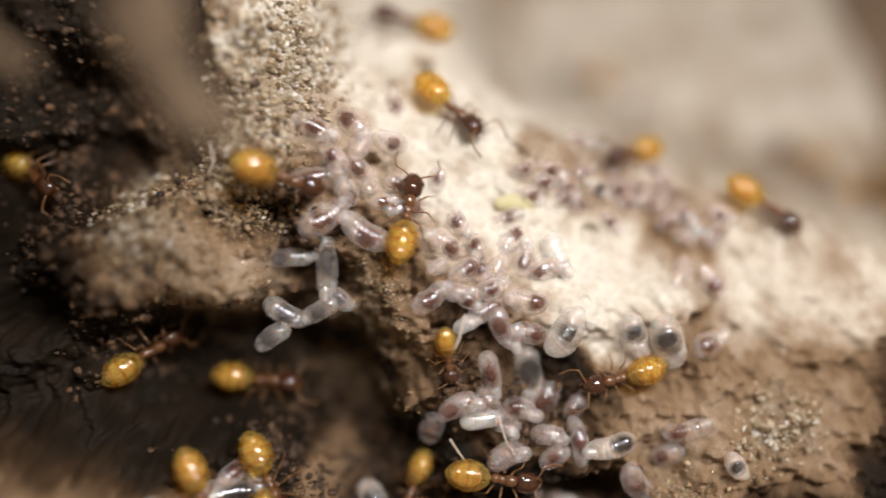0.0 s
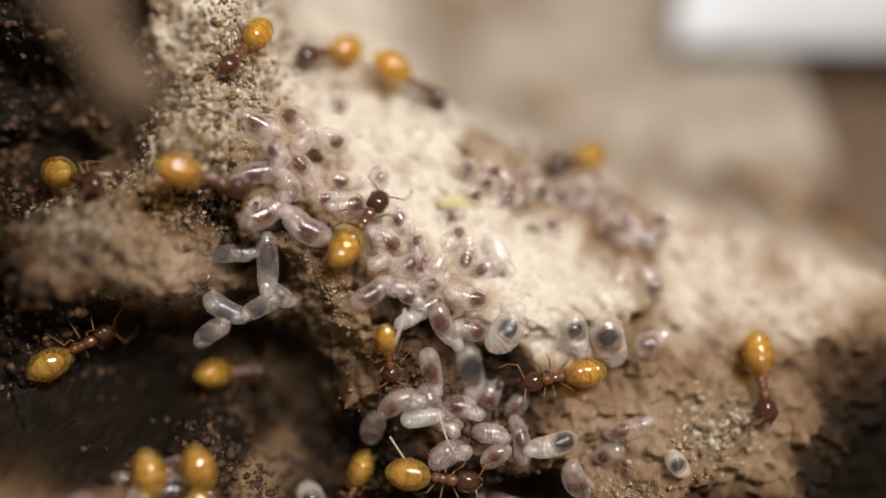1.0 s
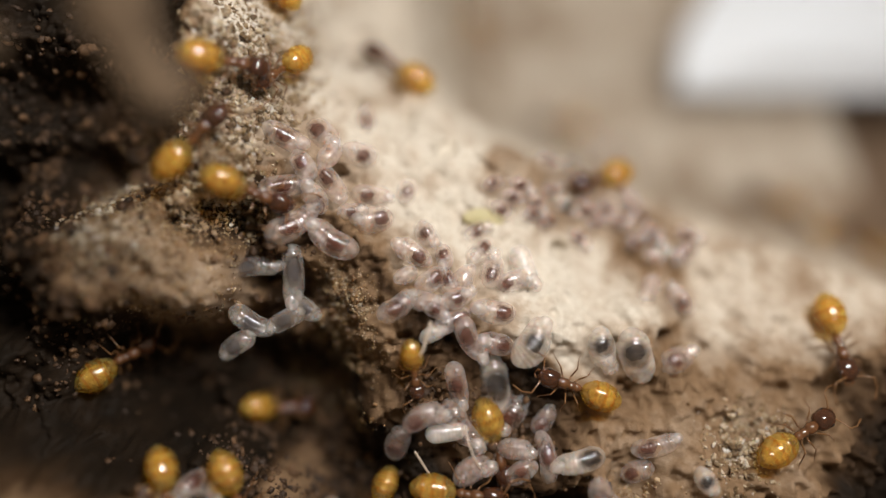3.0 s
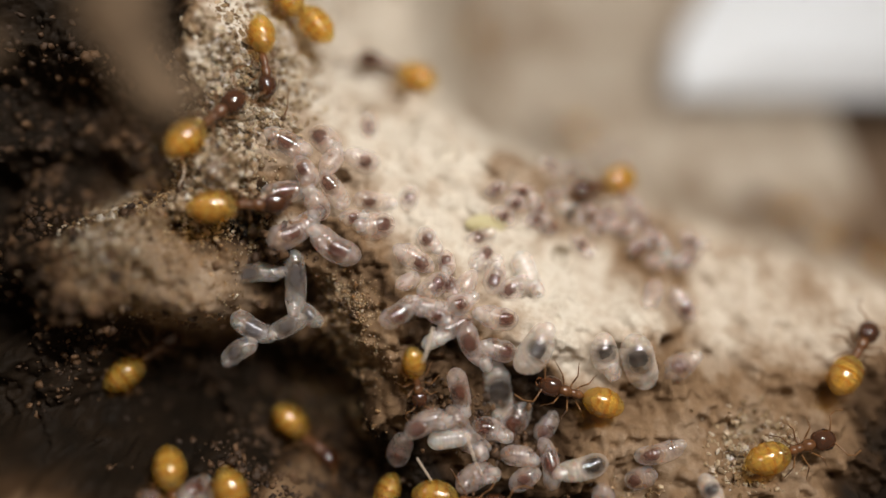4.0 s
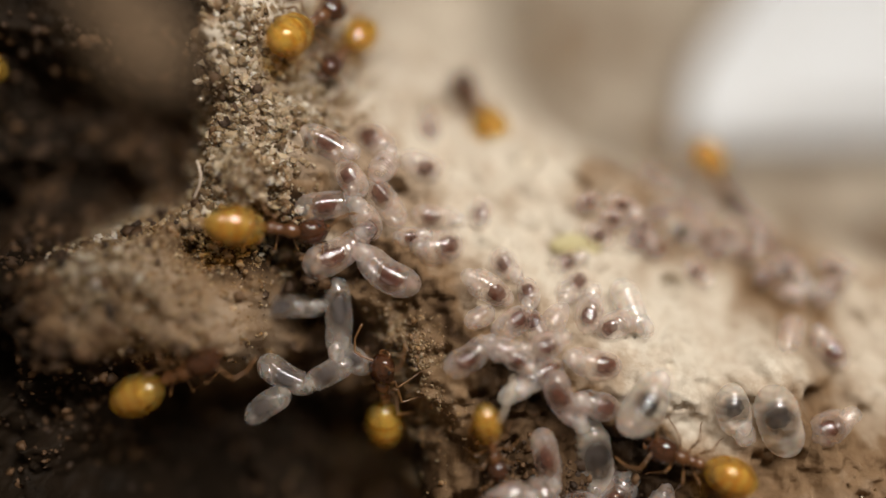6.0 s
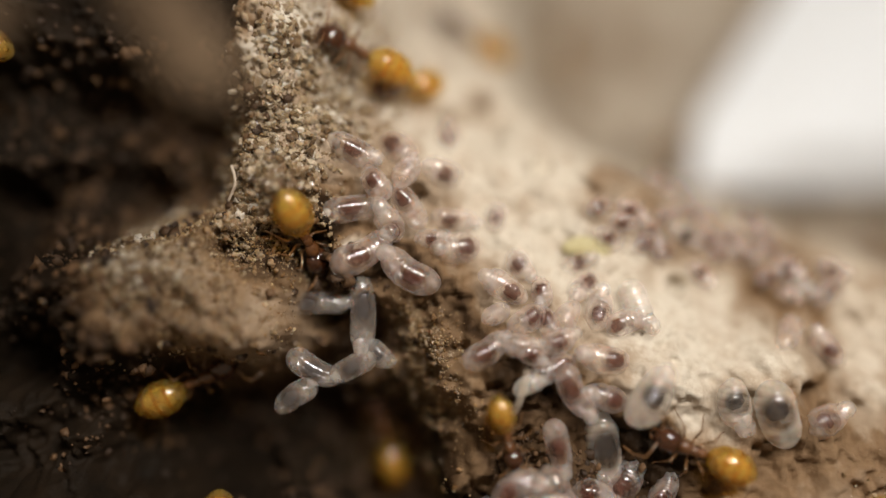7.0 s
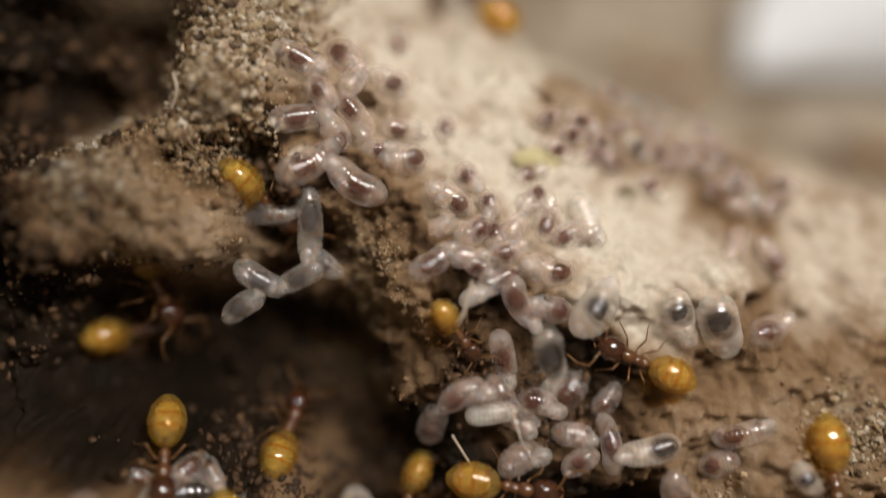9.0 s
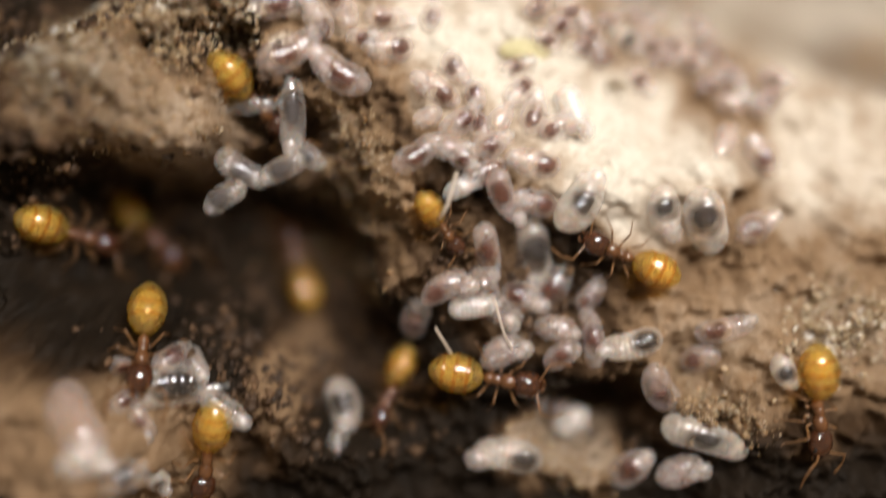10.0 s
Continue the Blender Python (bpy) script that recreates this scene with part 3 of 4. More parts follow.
larva(-4.60, -7.53, -3, 1.85, 1.05, 0.5, "black")
larva(-3.39, -7.87, -40, 1.05, 0.72, -1, "grey")
larva(-0.94, -8.44, -70, 1.20, 0.80, 0.5, "black")
larva(-5.82, -8.41, -8, 0.90, 0.80, -1, "plum")
larva(-5.23, -9.00, 20, 0.90, 0.78, 0.5, "grey")
larva(-4.89, -9.49, -60, 0.65, 0.52, 0.5, "black")
larva(-5.08, -8.07, -60, 0.72, 0.50, 0.5, "plum")
larva(-0.92, -8.95, 75, 0.80, 0.55, -1, "grey")
larva(-4.54, -6.80, 35, 0.90, 0.60, 0.5, "plum")
larva(-5.65, -7.07, -20, 0.62, 0.46, 0.5, "plum")
larva(-4.08, -6.99, -50, 0.80, 0.55, -1, "plum")
larva(-5.45, -7.62, 40, 0.66, 0.48, 0.5, "plum")


# ---- loose crumbs and grains on the wood ----
def scatter(name, count, place, size, mat, label, seed, subdiv=1, flat=False):
    """Many small irregular bits, joined: place(rng) gives x, y or None."""
    rng = random.Random(seed)
    proto = bmesh.new()
    bmesh.ops.create_icosphere(proto, subdivisions=subdiv, radius=1)
    pv = np.array([v.co[:] for v in proto.verts])
    pf = np.array([[v.index for v in f.verts] for f in proto.faces])
    proto.free()
    spots = []
    while len(spots) < count:
        p = place(rng)
        if p:
            spots.append(p)
    sx, sy = np.array([p[0] for p in spots]), np.array([p[1] for p in spots])
    sw = surface(sx, sy)
    verts, faces = [], []
    for k in range(count):
        r = size[0] * (size[1] / size[0]) ** (rng.random() ** 1.7)
        q = Euler((rng.uniform(0, 6.3), rng.uniform(0, 6.3), rng.uniform(0, 6.3))).to_matrix()
        if subdiv > 1:
            o = Vector((rng.uniform(-50, 50), rng.uniform(-50, 50), 0))
            jit = np.array([1 + 0.75 * noise.noise(Vector(p) * 1.3 + o) + 0.4 * noise.noise(Vector(p) * 3.4 + o) + rng.uniform(-0.08, 0.08) for p in pv])
        else:
            jit = 1 + 0.5 * np.array([rng.uniform(-1, 1) for _ in range(len(pv))])
        v = pv * jit[:, None] * np.array([1.0, rng.uniform(0.6, 1), rng.uniform(0.45, 0.9)]) * r
        v = v @ np.array(q).T + np.array([sx[k], sy[k], sw[k] + r * 0.12])
        verts.append(v)
        faces.append(pf + k * len(pv))
    me = bpy.data.meshes.new(name)
    me.from_pydata((np.concatenate(verts) * MM).tolist(), [], np.concatenate(faces).tolist())
    me.polygons.foreach_set("use_smooth", [not flat] * len(me.polygons))
    me.materials.append(mat)
    ob = new(name, me)
    ob.matrix_basis = Matrix.Translation((0, 0, LIFT * MM)) @ TURN
    tagged(ob, label, "debris", kind="stuff")


def island_material(name, stops, rough=0.7, spec=0.4, glow_through=0.0):
    m, nodes, links, bsdf = material(name)
    geo = nodes.new("ShaderNodeNewGeometry")
    r = ramp(nodes, stops)
    links.new(geo.outputs["Random Per Island"], r.inputs["Fac"])
    n = noise_node(nodes, links, 9000, 5, 0.7)
    mul = nodes.new("ShaderNodeMixRGB")
    mul.blend_type = "MULTIPLY"
    mul.inputs["Fac"].default_value = 0.6
    links.new(r.outputs["Color"], mul.inputs["Color1"])
    links.new(n.outputs["Fac"], mul.inputs["Color2"])
    links.new(mul.outputs["Color"], bsdf.inputs["Base Color"])
    bsdf.inputs["Roughness"].default_value = rough
    bsdf.inputs["Specular IOR Level"].default_value = spec
    bsdf.inputs["Subsurface Weight"].default_value = glow_through
    bsdf.inputs["Subsurface Radius"].default_value = (1.0, 0.7, 0.4)
    bsdf.inputs["Subsurface Scale"].default_value = 0.0002
    bump(nodes, links, n.outputs["Fac"], bsdf, 0.00004, 1.0)
    return m


CRUMB = island_material("wood_crumbs", [(0.0, (0.215, 0.126, 0.0576)), (0.35, (0.348, 0.222, 0.116)), (0.8, (0.464, 0.318, 0.182)), (1.0, (0.597, 0.451, 0.285))], 0.25, 0.7, 0.7)
DARK_CRUMB = island_material("dark_crumbs", [(0.0, (0.0326, 0.0163, 0.00629)), (0.6, (0.0895, 0.0459, 0.0176)), (1.0, (0.204, 0.111, 0.0472))], 0.6, 0.5)
SAND = island_material("sand_grains", [(0.0, (0.13, 0.08, 0.04)), (0.3, (0.32, 0.225, 0.125)), (0.65, (0.55, 0.43, 0.28)), (0.9, (0.72, 0.60, 0.44)), (1.0, (0.90, 0.82, 0.70))], 0.12, 1.0, 0.4)


def near(rng, lines):
    ax, ay, bx, by, r = lines[rng.randrange(len(lines))]
    s = rng.random()
    return ax + (bx - ax) * s + rng.gauss(0, r * 0.55), ay + (by - ay) * s + rng.gauss(0, r * 0.55)


CRUMB_BEDS = [(-6.9, 0.4, -5.2, 0.9, 1.0), (-6.8, -0.6, -4.6, -1.7, 1.5), (-6.8, -0.6, -4.6, -1.7, 1.3), (-1.2, -1.6, -0.2, -2.4, 0.6), (-3.6, 1.4, -3.0, -0.8, 0.6),
              (-6.2, 2.4, -4.4, 1.6, 1.2), (3.8, -9.1, 5.0, -9.6, 0.7), (6.6, -7.6, 8.4, -8.2, 0.7)]
DARK_BEDS = [(-10.5, 3.6, -5.0, 2.6, 2.0), (-10.5, 0.6, -7.5, -1.0, 1.8), (-8.5, -3.5, -3.0, -4.0, 1.5), (-6.6, 4.8, -6.0, 1.0, 0.8), (-2.0, -5.5, 0.5, -8.5, 1.2), (1.5, -4.8, 4.5, -6.0, 0.7),
             (-3.0, -0.5, -1.5, -2.5, 0.7), (5.0, -8.6, 6.0, -8.2, 0.8), (-4.0, -6.2, -1.5, -8.0, 1.0)]
SAND_BEDS = [(-3.7, 5.4, -4.5, 2.4, 0.9), (-3.2, 6.5, -3.2, 3.0, 1.1), (-4.4, 3.2, -3.4, 0.8, 1.0), (-2.3, 6.8, -1.9, 3.6, 1.0), (-3.0, 4.6, -2.6, 2.6, 0.8), (-5.4, 2.4, -4.2, 0.8, 0.8), (9.9, -6.6, 11.2, -5.8, 0.9), (-7.6, 0.4, -6.4, -0.6, 0.8)]
CLUMP_BEDS = CRUMB_BEDS + [(-1.5, -2.4, 0.0, -4.0, 0.9), (-2.4, -5.0, -0.6, -5.6, 0.9), (-5.6, 2.6, -4.4, 0.8, 0.9), (-5.2, -0.2, -3.6, 0.6, 0.7)]
scatter("wood_clumps", 3200, lambda g: near(g, CLUMP_BEDS), (0.03, 0.10), CRUMB, "soft beige clumps of chewed rotten wood", 5, 2)
scatter("wood_dust", 16000, lambda g: near(g, CLUMP_BEDS), (0.012, 0.05), CRUMB, "fine beige dust of chewed wood", 15, 1)
scatter("dark_crumbs", 6500, lambda g: near(g, DARK_BEDS), (0.03, 0.2), DARK_CRUMB, "dark crumbs of decayed wood in the galleries", 6, 1)
scatter("sand_grains", 9000, lambda g: near(g, SAND_BEDS), (0.018, 0.14), SAND, "glassy pale grains stuck to the crumbling wood", 7, 1, True)


# ---- splinter, husk and fibres ----
def splinter(x0, y0, w0, x1, y1, w1, r0, r1, label, seed, mat):
    rng = random.Random(seed)
    bm = bmesh.new()
    n = 22
    line, radii = [], []
    a, b = Vector((x0, y0, w0)), Vector((x1, y1, w1))
    for k in range(n):
        s = k / (n - 1)
        line.append((a.lerp(b, s) + Vector((rng.gauss(0, 0.06), rng.gauss(0, 0.06), 0.25 * math.sin(3 * s)))) * MM)
        radii.append((r0 + (r1 - r0) * s) * (1 + 0.15 * math.sin(7 * s) + rng.uniform(-0.08, 0.08)) * (0.35 if k in (0, n - 1) else 1) * MM)
    tube(bm, line, radii, 16, 0.7)
    for v in bm.verts:
        v.co += v.normal * 0.12 * MM * noise.noise(v.co * 2600)
    ob = part("wood_splinter", bm, mat)
    ob.matrix_basis = Matrix.Translation((0, 0, LIFT * MM)) @ TURN
    tagged(ob, label, "splinter")


PALE_WOOD = plain_material("pale_splinter", (0.0575, 0.0369, 0.0194), (0.121, 0.0821, 0.0464), 1200, 0.8, 0.0001, 0.3)
splinter(-5.08, 5.27, 7.0, -3.53, 2.25, 7.5, 0.72, 0.55, "pale splinter of wood standing off the block", 3, PALE_WOOD)
splinter(-9.26, 4.92, 5.5, -7.14, 3.51, 6.5, 0.5, 0.3, "pale stub of wood at the upper edge of the block", 4, PALE_WOOD)


def husk(x, y, angle, length, width):
    bm = bmesh.new()
    line = [Vector(((k / 14 - 0.5) * length, 0.05 * math.sin(k * 0.4), 0)) * MM for k in range(15)]
    radii = [max(0.08, math.sqrt(max(0, 1 - (2 * k / 14 - 1) ** 2))) * width / 2 * MM for k in range(15)]
    tube(bm, line, radii, 16, 0.45)
    ob = part("seed_husk", bm, HUSK)
    ob.matrix_basis = Matrix.Translation(on_wood(x, y, float(surface(x, y)) + width * 0.2)) @ TURN @ pose(0, 0, 0, 0, 0, angle)
    tagged(ob, "flat pale yellow seed husk lying on the wood", "husk")


HUSK = plain_material("yellow_husk", (0.429, 0.385, 0.192), (0.533, 0.488, 0.296), 1500, 0.6, 0.00003)
husk(3.35, 0.05, 3, 1.25, 0.52)


def fibre(points, radius, label, mat):
    bm = bmesh.new()
    ctl = [Vector(p) * MM for p in points]
    line = []
    for k in range(len(ctl) - 1):
        for j in range(6):
            s = j / 6
            a, b, c, d = ctl[max(k - 1, 0)], ctl[k], ctl[k + 1], ctl[min(k + 2, len(ctl) - 1)]
            line.append(0.5 * ((2 * b) + (c - a) * s + (2 * a - 5 * b + 4 * c - d) * s * s + (3 * b - a - 3 * c + d) * s ** 3))
    line.append(ctl[-1])
    tube(bm, line, [radius * MM] * len(line), 8)
    ob = part("plant_fibre", bm, mat)
    ob.matrix_basis = Matrix.Translation((0, 0, LIFT * MM)) @ TURN
    tagged(ob, label, "fibre")


FIBRE = plain_material("pale_fibre", (0.459, 0.37, 0.281), (0.592, 0.518, 0.429), 2000, 0.4, 0.00001)
fibre([(1.28, -6.12, 1.1), (1.64, -6.75, 0.9), (1.96, -7.38, 0.4)], 0.03, "thin pale fibre hanging from the larvae", FIBRE)
fibre([(2.58, -5.4, 1.4), (2.79, -6.12, 1.4), (3.05, -6.64, 1.1)], 0.025, "thin pale fibre among the larvae", FIBRE)
fibre([(1.7, -2.6, 1.4), (1.5, -3.3, 1.5), (1.35, -3.6, 1.3)], 0.035, "short pale fibre beside an ant", FIBRE)
fibre([(4.0, -2.0, -0.2), (4.6, -1.98, -0.3), (5.0, -1.9, -0.45)], 0.035, "brown fibre lying on the wood", PALE_WOOD)
fibre([(-5.0, 1.1, 0.5), (-4.8, 1.5, 0.7), (-4.9, 1.9, 0.6)], 0.03, "short white fibre on the crumbs", FIBRE)


def white_card():
    """A white card behind the wood, its edges curled back; its lower corner is the origin."""
    t = thing("white_card", "bright white card with curled edges behind the wood", "card")
    rim = [(0, 0, 0), (30, 0.5, 0), (31, 30, 0), (20.0, 29, 0), (0.8, 3.0, 0)]
    flat = [(3.8, 1.3, 1.5), (29, 1.8, 1.5), (30, 29, 1.5), (24.0, 28.2, 1.5), (5.0, 3.4, 1.5)]

    def slab(out):
        bm = bmesh.new()
        lo = [bm.verts.new(Vector((x, y, z - 0.15)) * MM) for x, y, z in out]
        hi = [bm.verts.new(Vector((x, y, z + 0.15)) * MM) for x, y, z in out]
        bm.faces.new(lo[::-1])
        bm.faces.new(hi)
        for k in range(len(out)):
            j = (k + 1) % len(out)
            bm.faces.new((lo[k], lo[j], hi[j], hi[k]))
        bmesh.ops.recalc_face_normals(bm, faces=bm.faces[:])
        return bm

    part("sheet", slab(flat), PAPER, t, smooth_shade=False)
    for k in range(5):
        j = (k + 1) % 5
        part("curled_edge", slab([rim[k], rim[j], flat[j], flat[k]]), PAPER, t, "greyish curled edge of the card", smooth_shade=False)
    return t


CARD = white_card()


# ---- ants ----
def chitin(name, low, high, rough=0.18):
    return plain_material(name, low, high, 2600, rough, 0.000012, 0.6, 0.5)


# the clear amber wall of the gaster and the honey-coloured body within
GASTER = jelly_material("amber_gaster", (0.50, 0.34, 0.08), 0.76, 0.08, (0.98, 0.84, 0.42), depth=0.0002)
CROP = jelly_material("honey_crop", (0.84, 0.69, 0.30), 0.5, 0.03, (1.0, 0.85, 0.45), depth=0.0003)
BAND = jelly_material("amber_band", (0.46, 0.28, 0.07), 0.86, 0.05, (0.95, 0.72, 0.35), depth=0.0001)
HEAD = chitin("brown_head", (0.022, 0.007, 0.003), (0.07, 0.024, 0.008), 0.12)
THORAX = chitin("reddish_brown_thorax", (0.06, 0.023, 0.007), (0.15, 0.062, 0.02))
LEG = chitin("amber_leg", (0.10, 0.045, 0.014), (0.20, 0.10, 0.035), 0.3)
EYE = chitin("black_eye", (0.006, 0.005, 0.005), (0.012, 0.01, 0.01), 0.1)


def blob(parts, rings=14, seg_count=16):
    """Ellipsoids (centre, radii, pitch in degrees) in one mesh, in millimetres."""
    bm = bmesh.new()
    for c, r, p in parts:
        m = Matrix.Translation(Vector(c) * MM) @ pose(0, 0, 0, 0, p, 0) @ Matrix.Diagonal((r[0] * MM, r[1] * MM, r[2] * MM, 1))
        bmesh.ops.create_uvsphere(bm, u_segments=seg_count, v_segments=rings, radius=1, matrix=m @ pose(0, 0, 0, 0, 90, 0))
    return bm


def limb(points, radii):
    bm = bmesh.new()
    ctl = [Vector(p) * MM for p in points]
    line, rad = [], []
    for k in range(len(ctl) - 1):
        for j in range(4):
            line.append(ctl[k].lerp(ctl[k + 1], j / 4))
            rad.append((radii[k] + (radii[k + 1] - radii[k]) * j / 4) * MM)
    line.append(ctl[-1])
    rad.append(radii[-1] * MM)
    tube(bm, line, rad, 7)
    return bm


LEG_ROOTS = [(0.26, 0.13, 0.36, 38), (0.04, 0.15, 0.33, -8), (-0.16, 0.14, 0.33, -42)]


def ant(label):
    t = thing("worker_ant", label, "ant", "ants on the wood")
    g = part("gaster", blob([((0, 0, 0), (0.74, 0.52, 0.50), 0)], 20, 24), GASTER, t, "swollen shiny amber gaster with darker bands")
    for v in g.data.vertices:
        s = v.co.x / (0.7 * MM)
        k = (1.0 - 0.16 * max(0, -s) ** 2) * (1 - 0.025 * abs(math.sin(s * 6.6)))
        v.co.y *= k
        v.co.z *= k
    g.location = Vector((-1.14, 0, 0.58)) * MM
    part("crop", blob([((-0.04, 0, 0.0), (0.50, 0.37, 0.34), 0), ((0.12, 0.10, 0.10), (0.28, 0.24, 0.24), 0)], 14, 18), CROP, g, "honey-coloured crop inside the clear gaster")
    for x in (-0.34, -0.02, 0.30):
        bm = bmesh.new()
        k = math.sqrt(1 - (x / 0.74) ** 2) * (1.0 - 0.16 * max(0, -x / 0.7) ** 2) * (1 - 0.025 * abs(math.sin(x / 0.7 * 6.6)))
        rim = [Vector((x, 0.52 * k * math.cos(q), 0.50 * k * math.sin(q))) * MM for q in (2 * math.pi * j / 28 for j in range(28))]
        loop = []
        for j in range(28):
            c = Vector((rim[j].x, 0, 0))
            loop.append([bm.verts.new(rim[j] + Vector((dx, 0, 0)) * MM + (rim[j] - c).normalized() * dr * MM) for dx, dr in ((-0.05, 0.003), (0, 0.007), (0.05, 0.003))])
        for j in range(28):
            i = (j + 1) % 28
            for m in range(2):
                bm.faces.new((loop[j][m], loop[j][m + 1], loop[i][m + 1], loop[i][m]))
        part("band", bm, BAND, g, "thin amber band round the gaster")
    part("petiole", blob([((-0.47, 0, 0.42), (0.10, 0.08, 0.15), 10), ((-0.38, 0, 0.40), (0.10, 0.06, 0.06), 0)], 8, 10), THORAX, t)
    part("thorax", blob([((0.24, 0, 0.54), (0.27, 0.20, 0.19), -8), ((-0.05, 0, 0.52), (0.22, 0.15, 0.15), 0), ((-0.23, 0, 0.47), (0.20, 0.16, 0.17), 22), ((0.46, 0, 0.53), (0.10, 0.09, 0.09), 0)]), THORAX, t)
    head = part("head", blob([((0, 0, 0), (0.40, 0.35, 0.29), 18), ((-0.17, 0.11, 0.02), (0.23, 0.22, 0.23), 10), ((-0.17, -0.11, 0.02), (0.23, 0.22, 0.23), 10)]), HEAD, t, "glossy dark brown head")
    head.location = Vector((0.80, 0, 0.50)) * MM
    for s in (1, -1):
        part("eye", blob([((0.06, 0.30 * s, 0.09), (0.075, 0.04, 0.06), 0)], 8, 10), EYE, head, "small black eye")
        part("mandible", limb([(0.28, 0.12 * s, -0.12), (0.40, 0.13 * s, -0.17), (0.47, 0.02 * s, -0.20)], [0.05, 0.045, 0.012]), THORAX, head)
        part("antenna", limb([(0.22, 0.10 * s, 0.05), (0.34, 0.42 * s, 0.20), (0.42, 0.66 * s, 0.22), (0.72, 0.74 * s, 0.06), (1.05, 0.66 * s, -0.16)], [0.032, 0.026, 0.03, 0.026, 0.034]), LEG, head, "elbowed amber antenna")
        for x, y, z, splay in LEG_ROOTS:
            a = math.radians(splay)
            dx, dy = math.sin(a), math.cos(a) * s
            leg = part("leg", limb([(0, 0, 0), (0.10 * dx, 0.12 * dy, -0.06), (0.44 * dx, 0.47 * dy, 0.24), (0.66 * dx, 0.68 * dy, -0.10), (0.80 * dx, 0.80 * dy, -z + 0.03), (0.92 * dx, 0.90 * dy, -z + 0.01)],
                                   [0.042, 0.032, 0.029, 0.019, 0.014, 0.010]), LEG, t)
            leg.location = Vector((x, y * s, z)) * MM
    return t


def on_slope(x, y, heading, size):
    """The pose of an ant that stands on the wood."""
    h = 0.55
    gx = max(-0.9, min(0.9, float(relief(x + h, y) - relief(x - h, y)) / (2 * h)))
    gy = max(-0.9, min(0.9, float(relief(x, y + h) - relief(x, y - h)) / (2 * h)))
    up = Vector((-gx, -gy, 1)).normalized()
    ca, sa = math.cos(math.radians(heading)), math.sin(math.radians(heading))
    fwd = (Vector((ca, sa, 0)) - up * up.dot(Vector((ca, sa, 0)))).normalized()
    left = up.cross(fwd)
    rot = Matrix((fwd, left, up)).transposed().to_4x4()
    w0 = float(relief(x, y))
    along = gx * ca + gy * sa
    w = w0 + min(0.45, max(0.0, *(float(surface(x + k * ca, y + k * sa)) - w0 - k * along for k in (-1.1, -0.6, 0.0, 0.5, 0.9)))) + 0.04
    return Matrix.Translation(on_wood(x, y, w)) @ TURN @ rot


